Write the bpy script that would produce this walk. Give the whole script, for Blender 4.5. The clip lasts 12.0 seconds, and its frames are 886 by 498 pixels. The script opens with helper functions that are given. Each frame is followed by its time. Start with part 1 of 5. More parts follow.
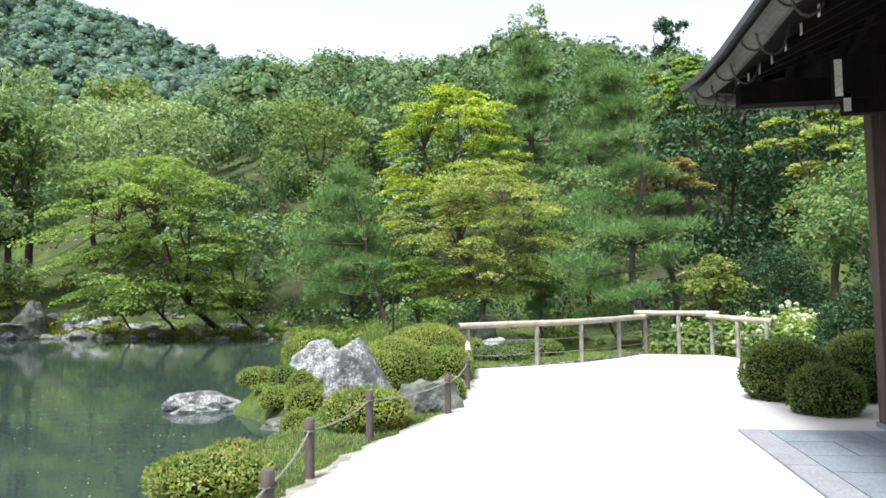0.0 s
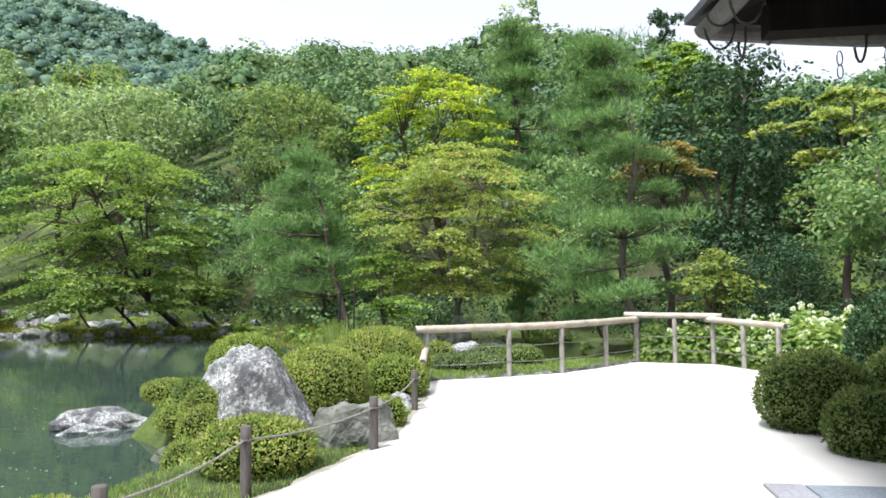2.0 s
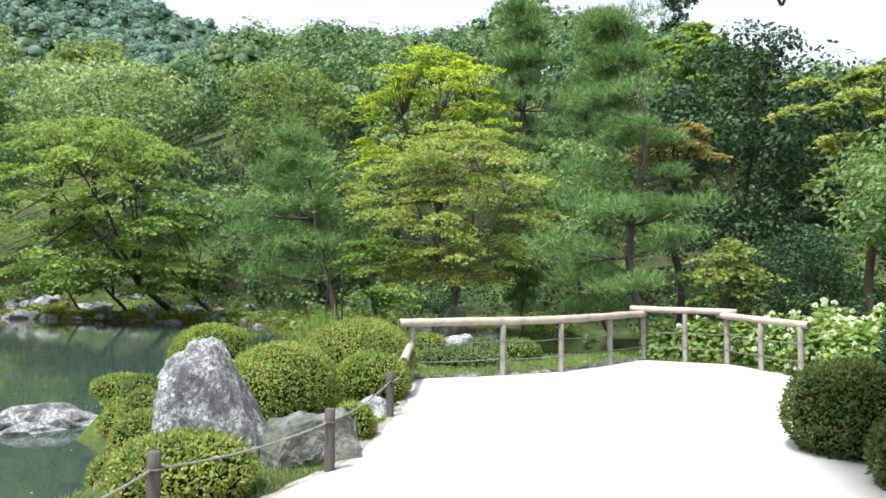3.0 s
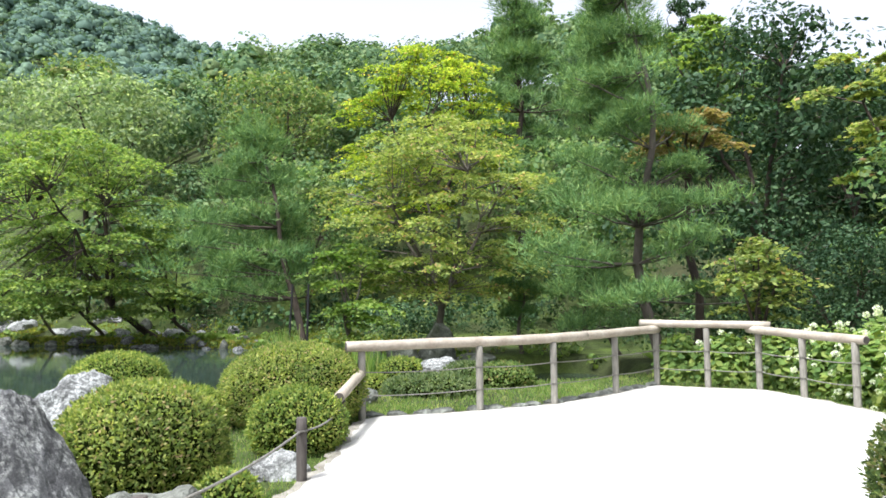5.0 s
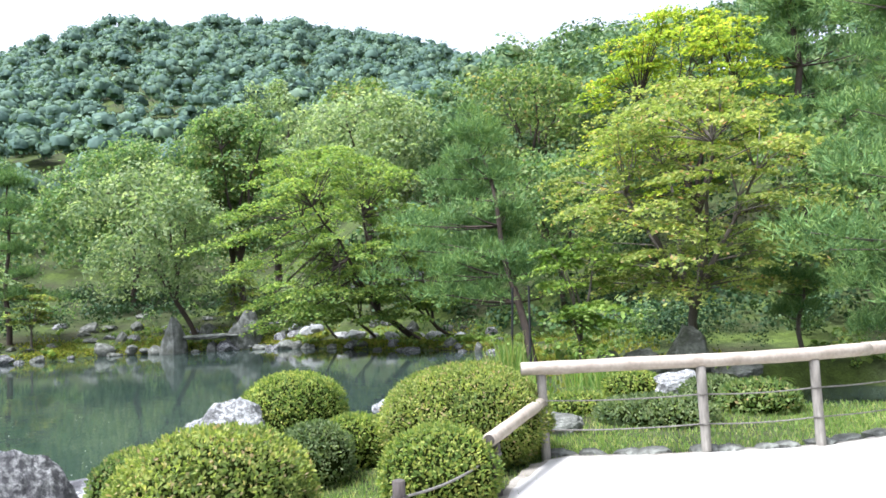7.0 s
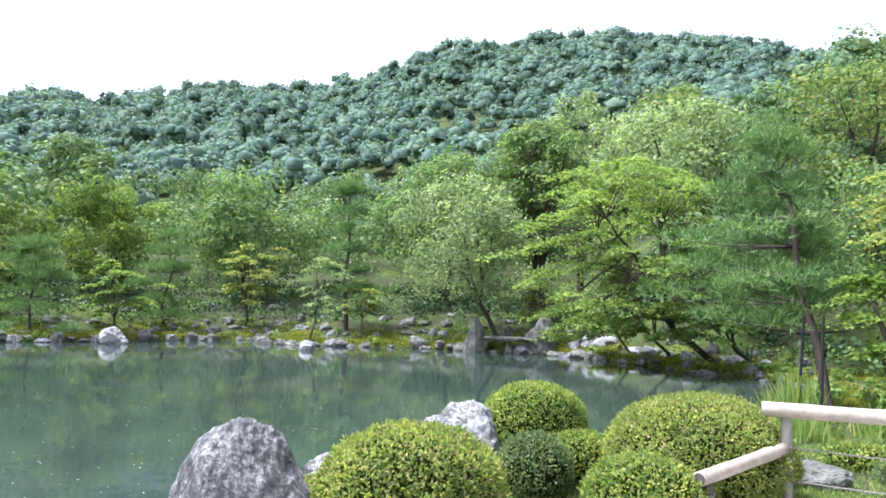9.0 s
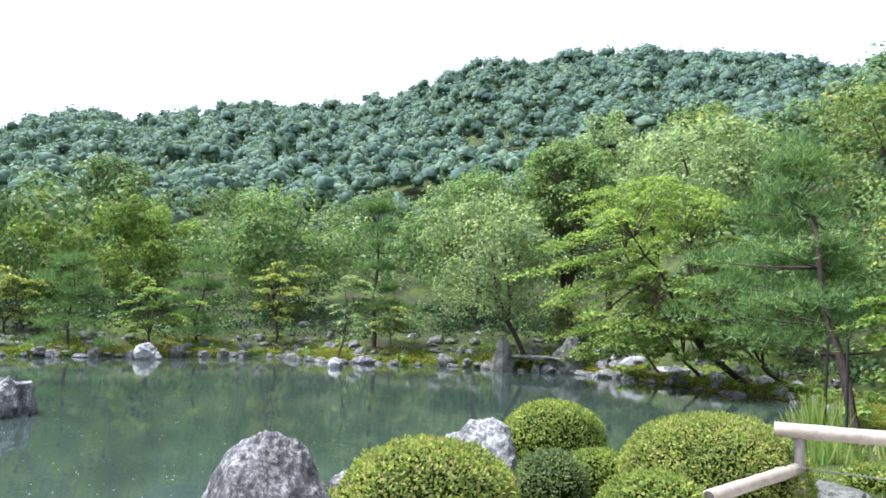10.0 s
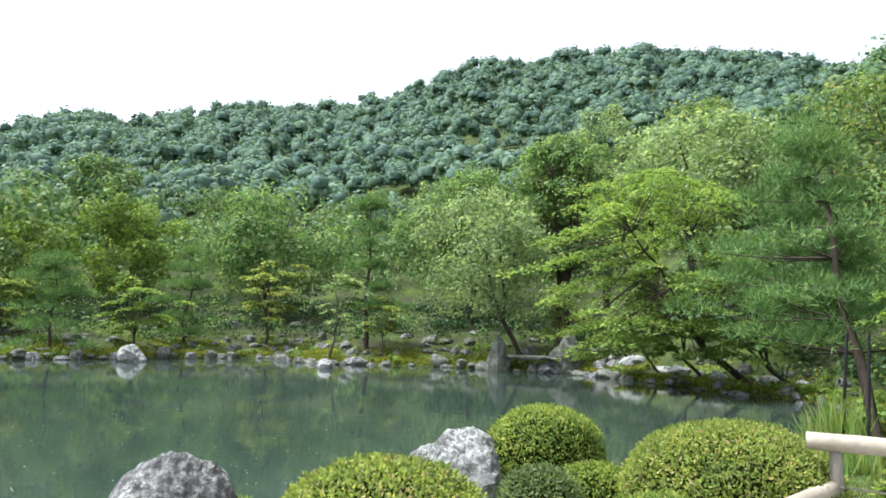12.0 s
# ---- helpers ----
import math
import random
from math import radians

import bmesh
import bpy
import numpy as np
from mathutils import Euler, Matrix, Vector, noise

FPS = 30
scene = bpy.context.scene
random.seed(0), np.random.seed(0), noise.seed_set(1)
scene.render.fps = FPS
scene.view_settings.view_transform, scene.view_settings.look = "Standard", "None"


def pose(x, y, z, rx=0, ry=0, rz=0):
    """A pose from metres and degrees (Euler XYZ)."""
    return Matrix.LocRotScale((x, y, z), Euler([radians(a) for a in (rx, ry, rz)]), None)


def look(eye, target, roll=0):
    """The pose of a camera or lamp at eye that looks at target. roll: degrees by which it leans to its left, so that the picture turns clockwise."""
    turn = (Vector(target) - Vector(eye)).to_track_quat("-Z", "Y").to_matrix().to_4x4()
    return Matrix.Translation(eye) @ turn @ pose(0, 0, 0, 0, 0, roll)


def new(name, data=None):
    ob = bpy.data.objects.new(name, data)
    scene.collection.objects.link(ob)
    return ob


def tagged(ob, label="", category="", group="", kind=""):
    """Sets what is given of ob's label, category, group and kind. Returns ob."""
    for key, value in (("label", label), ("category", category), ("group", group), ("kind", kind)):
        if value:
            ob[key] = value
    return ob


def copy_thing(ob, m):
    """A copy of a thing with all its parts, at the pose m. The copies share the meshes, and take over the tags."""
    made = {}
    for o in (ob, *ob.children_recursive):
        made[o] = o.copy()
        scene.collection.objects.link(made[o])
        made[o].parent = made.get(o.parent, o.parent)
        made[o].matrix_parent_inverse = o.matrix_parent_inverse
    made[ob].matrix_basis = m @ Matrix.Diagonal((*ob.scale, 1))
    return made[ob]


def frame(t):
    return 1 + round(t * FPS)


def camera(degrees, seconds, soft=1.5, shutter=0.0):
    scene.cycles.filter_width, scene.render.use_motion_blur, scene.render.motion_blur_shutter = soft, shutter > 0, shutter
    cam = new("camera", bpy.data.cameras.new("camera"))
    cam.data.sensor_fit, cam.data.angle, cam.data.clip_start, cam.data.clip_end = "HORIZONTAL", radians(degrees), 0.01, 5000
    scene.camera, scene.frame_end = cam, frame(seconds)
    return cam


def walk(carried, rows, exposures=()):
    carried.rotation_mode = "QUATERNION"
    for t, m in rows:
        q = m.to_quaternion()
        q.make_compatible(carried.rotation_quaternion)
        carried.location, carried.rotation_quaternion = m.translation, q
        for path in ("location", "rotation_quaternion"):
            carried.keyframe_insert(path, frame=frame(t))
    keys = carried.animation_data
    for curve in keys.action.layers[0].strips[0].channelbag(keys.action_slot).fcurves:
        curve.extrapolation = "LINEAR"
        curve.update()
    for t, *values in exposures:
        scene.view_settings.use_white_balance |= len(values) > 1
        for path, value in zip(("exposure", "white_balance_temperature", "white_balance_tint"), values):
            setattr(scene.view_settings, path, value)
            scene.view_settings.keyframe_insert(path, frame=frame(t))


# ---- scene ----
cam = camera(63.1, 12.0, 1.65)
PATH = [
    (0, (1.297, -1.054, 1.543), (0.998, 0.92, 1.662), -1.0),
    (0.5, (1.387, -0.497, 1.555), (1.169, 1.485, 1.711), 0.1),
    (1, (1.453, 0.09, 1.553), (1.107, 2.054, 1.703), -1.0),
    (1.5, (1.508, 0.671, 1.53), (1.21, 2.643, 1.674), -0.7),
    (2, (1.6, 1.261, 1.518), (1.319, 3.238, 1.632), -0.6),
    (2.5, (1.669, 1.832, 1.516), (1.358, 3.806, 1.596), -0.6),
    (3, (1.717, 2.43, 1.581), (1.417, 4.406, 1.655), 0.3),
    (5, (2.039, 4.774, 1.481), (1.707, 6.743, 1.605), -0.8),
    (5.5, (2.147, 5.318, 1.565), (1.588, 7.236, 1.662), -1.0),
    (6, (2.227, 5.813, 1.56), (1.571, 7.702, 1.626), -0.9),
    (6.5, (2.385, 6.314, 1.588), (1.587, 8.144, 1.718), -1.4),
    (7, (2.566, 6.758, 1.6), (1.516, 8.455, 1.733), -3.0),
    (7.5, (2.666, 7.126, 1.592), (1.345, 8.622, 1.728), -0.9),
    (9.3, (3.292, 7.181, 1.655), (1.615, 8.259, 1.816), 2.1),
    (9.5, (3.319, 7.185, 1.656), (1.652, 8.281, 1.791), 3.2),
    (10, (3.506, 7.106, 1.671), (1.807, 8.14, 1.887), 1.9),
    (10.5, (3.652, 7.14, 1.681), (1.96, 8.188, 1.88), 2.6),
    (11, (3.609, 7.19, 1.654), (1.905, 8.219, 1.838), 1.9),
    (11.5, (3.222, 7.486, 1.668), (1.519, 8.51, 1.898), 1.4),
    (12, (2.714, 7.87, 1.625), (1.019, 8.91, 1.843), 1.6),
]
EXPOSURES = [(0, 1.52, 5900, 12), (3, 1.52, 5900, 12), (5, 1.56, 5900, 12), (6.5, 1.74, 5750, 15), (7.5, 1.93, 5600, 18), (9.5, 1.89, 5550, 20), (10, 1.77, 5600, 19), (11, 1.66, 5700, 15), (12, 1.58, 5900, 10)]
walk(cam, [(t, look(eye, target, roll)) for t, eye, target, roll in PATH], EXPOSURES)


# ---- world, sun ----
def setup_world():
    w = bpy.data.worlds.new("overcast_sky")
    scene.world = w
    w.use_nodes = True
    nt = w.node_tree
    bg = nt.nodes["Background"]
    sky = nt.nodes.new("ShaderNodeTexSky")
    sky.sky_type, sky.sun_disc = "NISHITA", False
    sky.sun_elevation, sky.sun_rotation = radians(SUN_EL), radians(SUN_ROT)
    sky.air_density, sky.dust_density, sky.ozone_density = 1.0, 4.0, 1.0
    hs = nt.nodes.new("ShaderNodeHueSaturation")
    hs.inputs["Saturation"].default_value = 0.18
    hs.inputs["Value"].default_value = 1.0
    nt.links.new(sky.outputs[0], hs.inputs["Color"])
    nt.links.new(hs.outputs[0], bg.inputs[0])
    bg.inputs[1].default_value = 0.12
    d = bpy.data.lights.new("sun", "SUN")
    d.energy, d.angle, d.color = SUN_POWER, radians(9), (1.0, 0.96, 0.88)
    s = new("sun", d)
    e, a = radians(SUN_EL), radians(SUN_ROT)
    way = Vector((math.sin(a) * math.cos(e), math.cos(a) * math.cos(e), math.sin(e)))
    s.matrix_world = look(way * 50, (0, 0, 0))


SUN_EL, SUN_ROT, SUN_POWER = 66.0, 215.0, 2.6
setup_world()


# ---- materials ----
def material(name, rough=0.8, spec=0.3, metal=0.0):
    m = bpy.data.materials.new(name)
    m.use_nodes = True
    b = m.node_tree.nodes["Principled BSDF"]
    b.inputs["Roughness"].default_value = rough
    b.inputs["Specular IOR Level"].default_value = spec
    b.inputs["Metallic"].default_value = metal
    return m, m.node_tree, b


def ramp(nt, fac, stops):
    r = nt.nodes.new("ShaderNodeValToRGB")
    els = r.color_ramp.elements
    els[0].position, els[0].color = stops[0][0], (*stops[0][1], 1)
    els[1].position, els[1].color = stops[-1][0], (*stops[-1][1], 1)
    for p, c in stops[1:-1]:
        e = els.new(p)
        e.color = (*c, 1)
    nt.links.new(fac, r.inputs[0])
    return r.outputs[0]


def tex_noise(nt, scale, detail=4.0, rough=0.55, stretch=None):
    tc = nt.nodes.new("ShaderNodeTexCoord")
    n = nt.nodes.new("ShaderNodeTexNoise")
    n.inputs["Scale"].default_value = scale
    n.inputs["Detail"].default_value = detail
    n.inputs["Roughness"].default_value = rough
    src = tc.outputs["Object"]
    if stretch:
        mp = nt.nodes.new("ShaderNodeMapping")
        mp.inputs["Scale"].default_value = stretch
        nt.links.new(src, mp.inputs[0])
        src = mp.outputs[0]
    nt.links.new(src, n.inputs["Vector"])
    return n.outputs["Fac"]


def mix(nt, fac, a, b, mode="MIX"):
    m = nt.nodes.new("ShaderNodeMix")
    m.data_type, m.blend_type = "RGBA", mode
    if isinstance(fac, float):
        m.inputs[0].default_value = fac
    else:
        nt.links.new(fac, m.inputs[0])
    for i, v in ((6, a), (7, b)):
        if isinstance(v, tuple):
            m.inputs[i].default_value = (*v, 1)
        else:
            nt.links.new(v, m.inputs[i])
    return m.outputs[2]


def bump(nt, b, height, strength, dist=0.02):
    n = nt.nodes.new("ShaderNodeBump")
    n.inputs["Strength"].default_value = strength
    n.inputs["Distance"].default_value = dist
    nt.links.new(height, n.inputs["Height"])
    nt.links.new(n.outputs[0], b.inputs["Normal"])


def leaf_material(name, stops, patch=0.35, scale=0.6, thin=0.48, rough=0.7):
    """Leaves: each leaf has its own tint, and whole sprays differ a little."""
    m, nt, b = material(name, rough, 0.12)
    g = nt.nodes.new("ShaderNodeNewGeometry")
    col = ramp(nt, g.outputs["Random Per Island"], stops)
    n = tex_noise(nt, scale, 3.0)
    tone = ramp(nt, n, [(0.3, (0.55, 0.62, 0.6)), (0.7, (1.3, 1.22, 1.1))])
    col = mix(nt, patch * 2.0 if patch < 0.5 else 1.0, col, mix(nt, 1.0, col, tone, "MULTIPLY"))
    nt.links.new(col, b.inputs["Base Color"])
    tr = nt.nodes.new("ShaderNodeBsdfTranslucent")
    nt.links.new(mix(nt, 1.0, col, (1.25, 1.3, 0.7), "MULTIPLY"), tr.inputs[0])
    ms = nt.nodes.new("ShaderNodeMixShader")
    ms.inputs[0].default_value = thin
    nt.links.new(b.outputs[0], ms.inputs[1])
    nt.links.new(tr.outputs[0], ms.inputs[2])
    nt.links.new(ms.outputs[0], nt.nodes["Material Output"].inputs[0])
    return m


def noise_material(name, stops, scale=3.0, rough=0.85, fine=40.0, relief=0.4, dist=0.02, stretch=None, spec=0.3, detail=6.0, tint=0.35):
    m, nt, b = material(name, rough, spec)
    base = ramp(nt, tex_noise(nt, scale, detail, 0.6, stretch), stops)
    f = tex_noise(nt, fine, 4.0, 0.6, stretch)
    tone = ramp(nt, f, [(0.25, (0.5, 0.5, 0.5)), (0.75, (1.35, 1.35, 1.35))])
    nt.links.new(mix(nt, tint * 2 if tint < 0.5 else 1.0, base, mix(nt, 1.0, base, tone, "MULTIPLY")), b.inputs["Base Color"])
    bump(nt, b, f, relief, dist)
    return m


def rock_material(name, dark, grey, pale, cover=0.52):
    """Weathered stone: dark damp patches, grey rock, crusts of pale lichen and fine pitting."""
    m, nt, b = material(name, 0.92, 0.2)
    base = ramp(nt, tex_noise(nt, 2.4, 6.0, 0.65), [(0.36, dark), (0.6, grey)])
    patch = ramp(nt, tex_noise(nt, 4.5, 5.0, 0.7), [(cover - 0.1, (0, 0, 0)), (cover + 0.08, (1, 1, 1))])
    spot = ramp(nt, tex_noise(nt, 26.0, 6.0, 0.7), [(0.44, (0, 0, 0)), (0.58, (1, 1, 1))])
    col = mix(nt, mix(nt, 1.0, patch, spot, "MULTIPLY"), base, pale)
    fine = tex_noise(nt, 70.0, 5.0, 0.65)
    col = mix(nt, 0.8, col, ramp(nt, fine, [(0.3, (0.45, 0.45, 0.46)), (0.7, (1.4, 1.4, 1.36))]), "MULTIPLY")
    nt.links.new(col, b.inputs["Base Color"])
    bump(nt, b, mix(nt, 0.35, tex_noise(nt, 14.0, 8.0, 0.7), fine), 1.0, 0.05)
    return m


L_MAPLE = leaf_material("maple_leaves", [(0.0, (0.099, 0.177, 0.059)), (0.5, (0.187, 0.283, 0.076)), (1.0, (0.330, 0.389, 0.109))])
L_YMAPLE = leaf_material("yellow_green_maple_leaves", [(0.0, (0.139, 0.228, 0.029)), (0.55, (0.289, 0.380, 0.044)), (0.95, (0.449, 0.475, 0.058)), (1.0, (0.482, 0.266, 0.101))])
L_OMAPLE = leaf_material("olive_maple_leaves", [(0.0, (0.115, 0.173, 0.058)), (0.5, (0.231, 0.296, 0.082)), (0.94, (0.368, 0.388, 0.131)), (1.0, (0.438, 0.245, 0.164))])
L_ORANGE = leaf_material("orange_tinged_leaves", [(0.0, (0.13, 0.15, 0.045)), (0.5, (0.25, 0.2, 0.085)), (1.0, (0.34, 0.25, 0.13))])
L_PINE = leaf_material("pine_needles", [(0.0, (0.069, 0.147, 0.057)), (0.5, (0.136, 0.242, 0.086)), (1.0, (0.227, 0.329, 0.104))], thin=0.2)
L_BROAD = leaf_material("broad_leaves", [(0.0, (0.075, 0.150, 0.063)), (0.5, (0.139, 0.230, 0.091)), (1.0, (0.275, 0.338, 0.156))])
L_GREY = leaf_material("grey_green_leaves", [(0.0, (0.122, 0.191, 0.098)), (0.5, (0.222, 0.306, 0.152)), (1.0, (0.402, 0.460, 0.276))])
L_OLIVE = leaf_material("olive_brown_leaves", [(0.0, (0.077, 0.139, 0.046)), (0.55, (0.167, 0.244, 0.082)), (0.9, (0.278, 0.330, 0.128)), (1.0, (0.306, 0.227, 0.110))])
L_DARK = leaf_material("dark_evergreen_leaves", [(0.0, (0.019, 0.046, 0.022)), (0.6, (0.040, 0.082, 0.035)), (1.0, (0.083, 0.130, 0.062))], thin=0.2, rough=0.55)
# Paler, bluer leaf colours that stand for distant haze on the mountain.
L_FAR = leaf_material("hazed_mountain_leaves", [(0.0, (0.086, 0.148, 0.128)), (0.5, (0.122, 0.196, 0.152)), (1.0, (0.168, 0.248, 0.164))], scale=0.09, thin=0.25)
L_WOOD = leaf_material("mixed_woodland_leaves", [(0.0, (0.058, 0.122, 0.056)), (0.45, (0.118, 0.201, 0.078)), (0.8, (0.196, 0.272, 0.108)), (1.0, (0.268, 0.296, 0.146))], scale=0.25, thin=0.25)
L_FRESH = leaf_material("fresh_sapling_leaves", [(0.0, (0.10, 0.18, 0.045)), (0.5, (0.19, 0.295, 0.065)), (1.0, (0.31, 0.39, 0.11))])
L_DULL = leaf_material("dull_azalea_leaves", [(0.0, (0.07, 0.115, 0.05)), (0.5, (0.145, 0.2, 0.088)), (1.0, (0.26, 0.31, 0.165))], scale=2.5)
L_HILL = leaf_material("hill_forest_leaves", [(0.0, (0.055, 0.114, 0.061)), (0.5, (0.109, 0.181, 0.079)), (1.0, (0.182, 0.243, 0.110))], scale=0.12, thin=0.25)
L_AZALEA = leaf_material("azalea_leaves", [(0.0, (0.100, 0.150, 0.046)), (0.45, (0.218, 0.288, 0.076)), (0.88, (0.385, 0.422, 0.125)), (1.0, (0.44, 0.32, 0.21))], scale=2.5)
L_AZALEA2 = leaf_material("green_azalea_leaves", [(0.0, (0.089, 0.148, 0.040)), (0.5, (0.209, 0.294, 0.072)), (1.0, (0.420, 0.431, 0.127))], scale=2.5)
L_HEDGE = leaf_material("hedge_leaves", [(0.0, (0.04, 0.072, 0.024)), (0.5, (0.095, 0.142, 0.042)), (0.85, (0.2, 0.24, 0.085)), (1.0, (0.22, 0.175, 0.1))], scale=2.5)
L_GRASS = leaf_material("grass_blades", [(0.0, (0.109, 0.208, 0.055)), (0.6, (0.238, 0.351, 0.095)), (1.0, (0.440, 0.432, 0.191))], scale=1.5)
L_MOSS = leaf_material("moss_tufts", [(0.0, (0.10, 0.135, 0.022)), (0.5, (0.2, 0.235, 0.04)), (0.85, (0.33, 0.34, 0.07)), (1.0, (0.26, 0.18, 0.08))], patch=0.5, scale=0.5)
L_FLOWER = leaf_material("white_hydrangea_petals", [(0.0, (0.6, 0.66, 0.5)), (1.0, (0.85, 0.86, 0.78))], patch=0.1)
# Near-black paint for the shade in the gaps between bush leaves.
M_CORE = noise_material("leaf_gap_shade", [(0.3, (0.009, 0.015, 0.003)), (0.7, (0.021, 0.028, 0.006))], 6.0, spec=0.02)
M_BARK = noise_material("grey_bark", [(0.25, (0.06, 0.05, 0.04)), (0.55, (0.13, 0.11, 0.09)), (0.8, (0.22, 0.2, 0.17))], 2.5, 0.9, 18.0, 0.8, 0.03, (1, 1, 0.3))
M_DBARK = noise_material("dark_bark", [(0.25, (0.025, 0.02, 0.016)), (0.8, (0.10, 0.075, 0.055))], 2.5, 0.9, 18.0, 0.8, 0.03, (1, 1, 0.3))
M_ROCK = rock_material("lichen_rock", (0.055, 0.054, 0.055), (0.16, 0.16, 0.162), (0.52, 0.525, 0.495), 0.535)
M_ROCK2 = rock_material("pale_rock", (0.1, 0.1, 0.096), (0.27, 0.275, 0.265), (0.5, 0.51, 0.49), 0.46)
M_ROCK3 = noise_material("mossy_grey_rock", [(0.28, (0.045, 0.058, 0.021)), (0.45, (0.098, 0.101, 0.084)), (0.7, (0.247, 0.257, 0.217))], 2.2, 0.9, 20.0, 0.9, 0.04, detail=8.0)
M_RAIL = noise_material("peeled_log", [(0.3, (0.27, 0.228, 0.176)), (0.6, (0.38, 0.335, 0.268)), (0.8, (0.47, 0.43, 0.36))], 3.0, 0.6, 25.0, 0.25, 0.01, detail=5.0, tint=0.2)
M_POST = noise_material("weathered_post", [(0.3, (0.153, 0.140, 0.117)), (0.7, (0.324, 0.307, 0.261))], 5.0, 0.85, 60.0, 0.5, 0.01, (1, 1, 0.15))
M_DPOST = noise_material("dark_weathered_post", [(0.3, (0.045, 0.038, 0.033)), (0.7, (0.128, 0.112, 0.099))], 5.0, 0.85, 60.0, 0.5, 0.01, (1, 1, 0.15))
M_ROPE = noise_material("hemp_rope", [(0.3, (0.140, 0.133, 0.112)), (0.7, (0.266, 0.252, 0.217))], 30.0, 0.95, 90.0)
M_TIMBER = noise_material("near_black_timber", [(0.3, (0.006, 0.005, 0.005)), (0.7, (0.02, 0.014, 0.012))], 3.0, 0.8, 40.0, 0.3, 0.01, (1, 1, 0.1), spec=0.08)
M_PILLAR = noise_material("brown_pillar_wood", [(0.3, (0.05, 0.035, 0.028)), (0.7, (0.13, 0.09, 0.07))], 4.0, 0.7, 50.0, 0.4, 0.01, (1, 1, 0.08))
M_COPPER = noise_material("grey_weathered_gutter", [(0.3, (0.072, 0.069, 0.064)), (0.7, (0.138, 0.132, 0.123))], 2.0, 0.6, 20.0, 0.15, 0.01, spec=0.4)
M_IRON = noise_material("rusty_iron", [(0.3, (0.02, 0.017, 0.017)), (0.7, (0.07, 0.05, 0.045))], 8.0, 0.6, 60.0)
M_BLACK = noise_material("black_painted_stake", [(0.3, (0.008, 0.008, 0.009)), (0.7, (0.02, 0.02, 0.021))], 8.0, 0.6, 60.0)
M_WHITE = noise_material("white_painted_end_grain", [(0.3, (0.6, 0.57, 0.5)), (0.7, (0.8, 0.77, 0.7))], 8.0, 0.8, 60.0, 0.2, 0.005)
M_TILE = noise_material("grey_roof_tile", [(0.3, (0.042, 0.042, 0.045)), (0.7, (0.096, 0.096, 0.099))], 3.0, 0.6, 30.0)
# Paving and kerb greys are lowered to hold the shade under the eaves.
M_PAVE = noise_material("blue_grey_paving_stone", [(0.3, (0.129, 0.148, 0.164)), (0.7, (0.198, 0.219, 0.239))], 1.6, 0.85, 45.0, 0.3, 0.01)
M_KERB = noise_material("pale_kerb_stone", [(0.3, (0.187, 0.187, 0.200)), (0.7, (0.242, 0.242, 0.254))], 1.6, 0.85, 45.0, 0.3, 0.01)
M_JOINT = noise_material("dark_joint_earth", [(0.3, (0.05, 0.05, 0.045)), (0.7, (0.1, 0.095, 0.085))], 6.0)
M_SAND = noise_material("white_gravel", [(0.3, (0.36, 0.342, 0.306)), (0.7, (0.5, 0.485, 0.445))], 0.5, 0.95, 90.0, 0.35, 0.01, tint=0.16)
M_EARTH = noise_material("trodden_earth", [(0.3, (0.15, 0.135, 0.105)), (0.7, (0.31, 0.29, 0.245))], 4.0, 0.95, 70.0, 0.5, 0.01)
M_PLASTER = noise_material("white_plaster_wall", [(0.3, (0.6, 0.57, 0.5)), (0.7, (0.75, 0.72, 0.66))], 1.0, 0.9, 40.0, 0.2, 0.01)


def ground_material():
    m, nt, b = material("mossy_ground", 0.95, 0.2)
    big = ramp(nt, tex_noise(nt, 0.35, 5.0), [(0.34, (0.04, 0.044, 0.02)), (0.5, (0.042, 0.06, 0.018)), (0.62, (0.068, 0.1, 0.02))])
    mid = ramp(nt, tex_noise(nt, 3.0, 6.0), [(0.3, (0.55, 0.55, 0.5)), (0.7, (1.35, 1.3, 1.2))])
    f = tex_noise(nt, 25.0, 4.0)
    fine = ramp(nt, f, [(0.3, (0.6, 0.6, 0.6)), (0.7, (1.3, 1.3, 1.3))])
    nt.links.new(mix(nt, 1.0, mix(nt, 1.0, big, mid, "MULTIPLY"), fine, "MULTIPLY"), b.inputs["Base Color"])
    bump(nt, b, f, 0.6, 0.05)
    return m


def water_material():
    m, nt, b = material("green_pond_water", 0.035, 0.5)
    b.inputs["IOR"].default_value = 1.33
    nt.links.new(ramp(nt, tex_noise(nt, 0.12, 4.0), [(0.3, (0.021, 0.035, 0.029)), (0.7, (0.034, 0.05, 0.04))]), b.inputs["Base Color"])
    bump(nt, b, tex_noise(nt, 2.2, 3.0, 0.5, (1.0, 1.6, 1.0)), 0.05, 0.05)
    return m


M_GROUND, M_WATER = ground_material(), water_material()


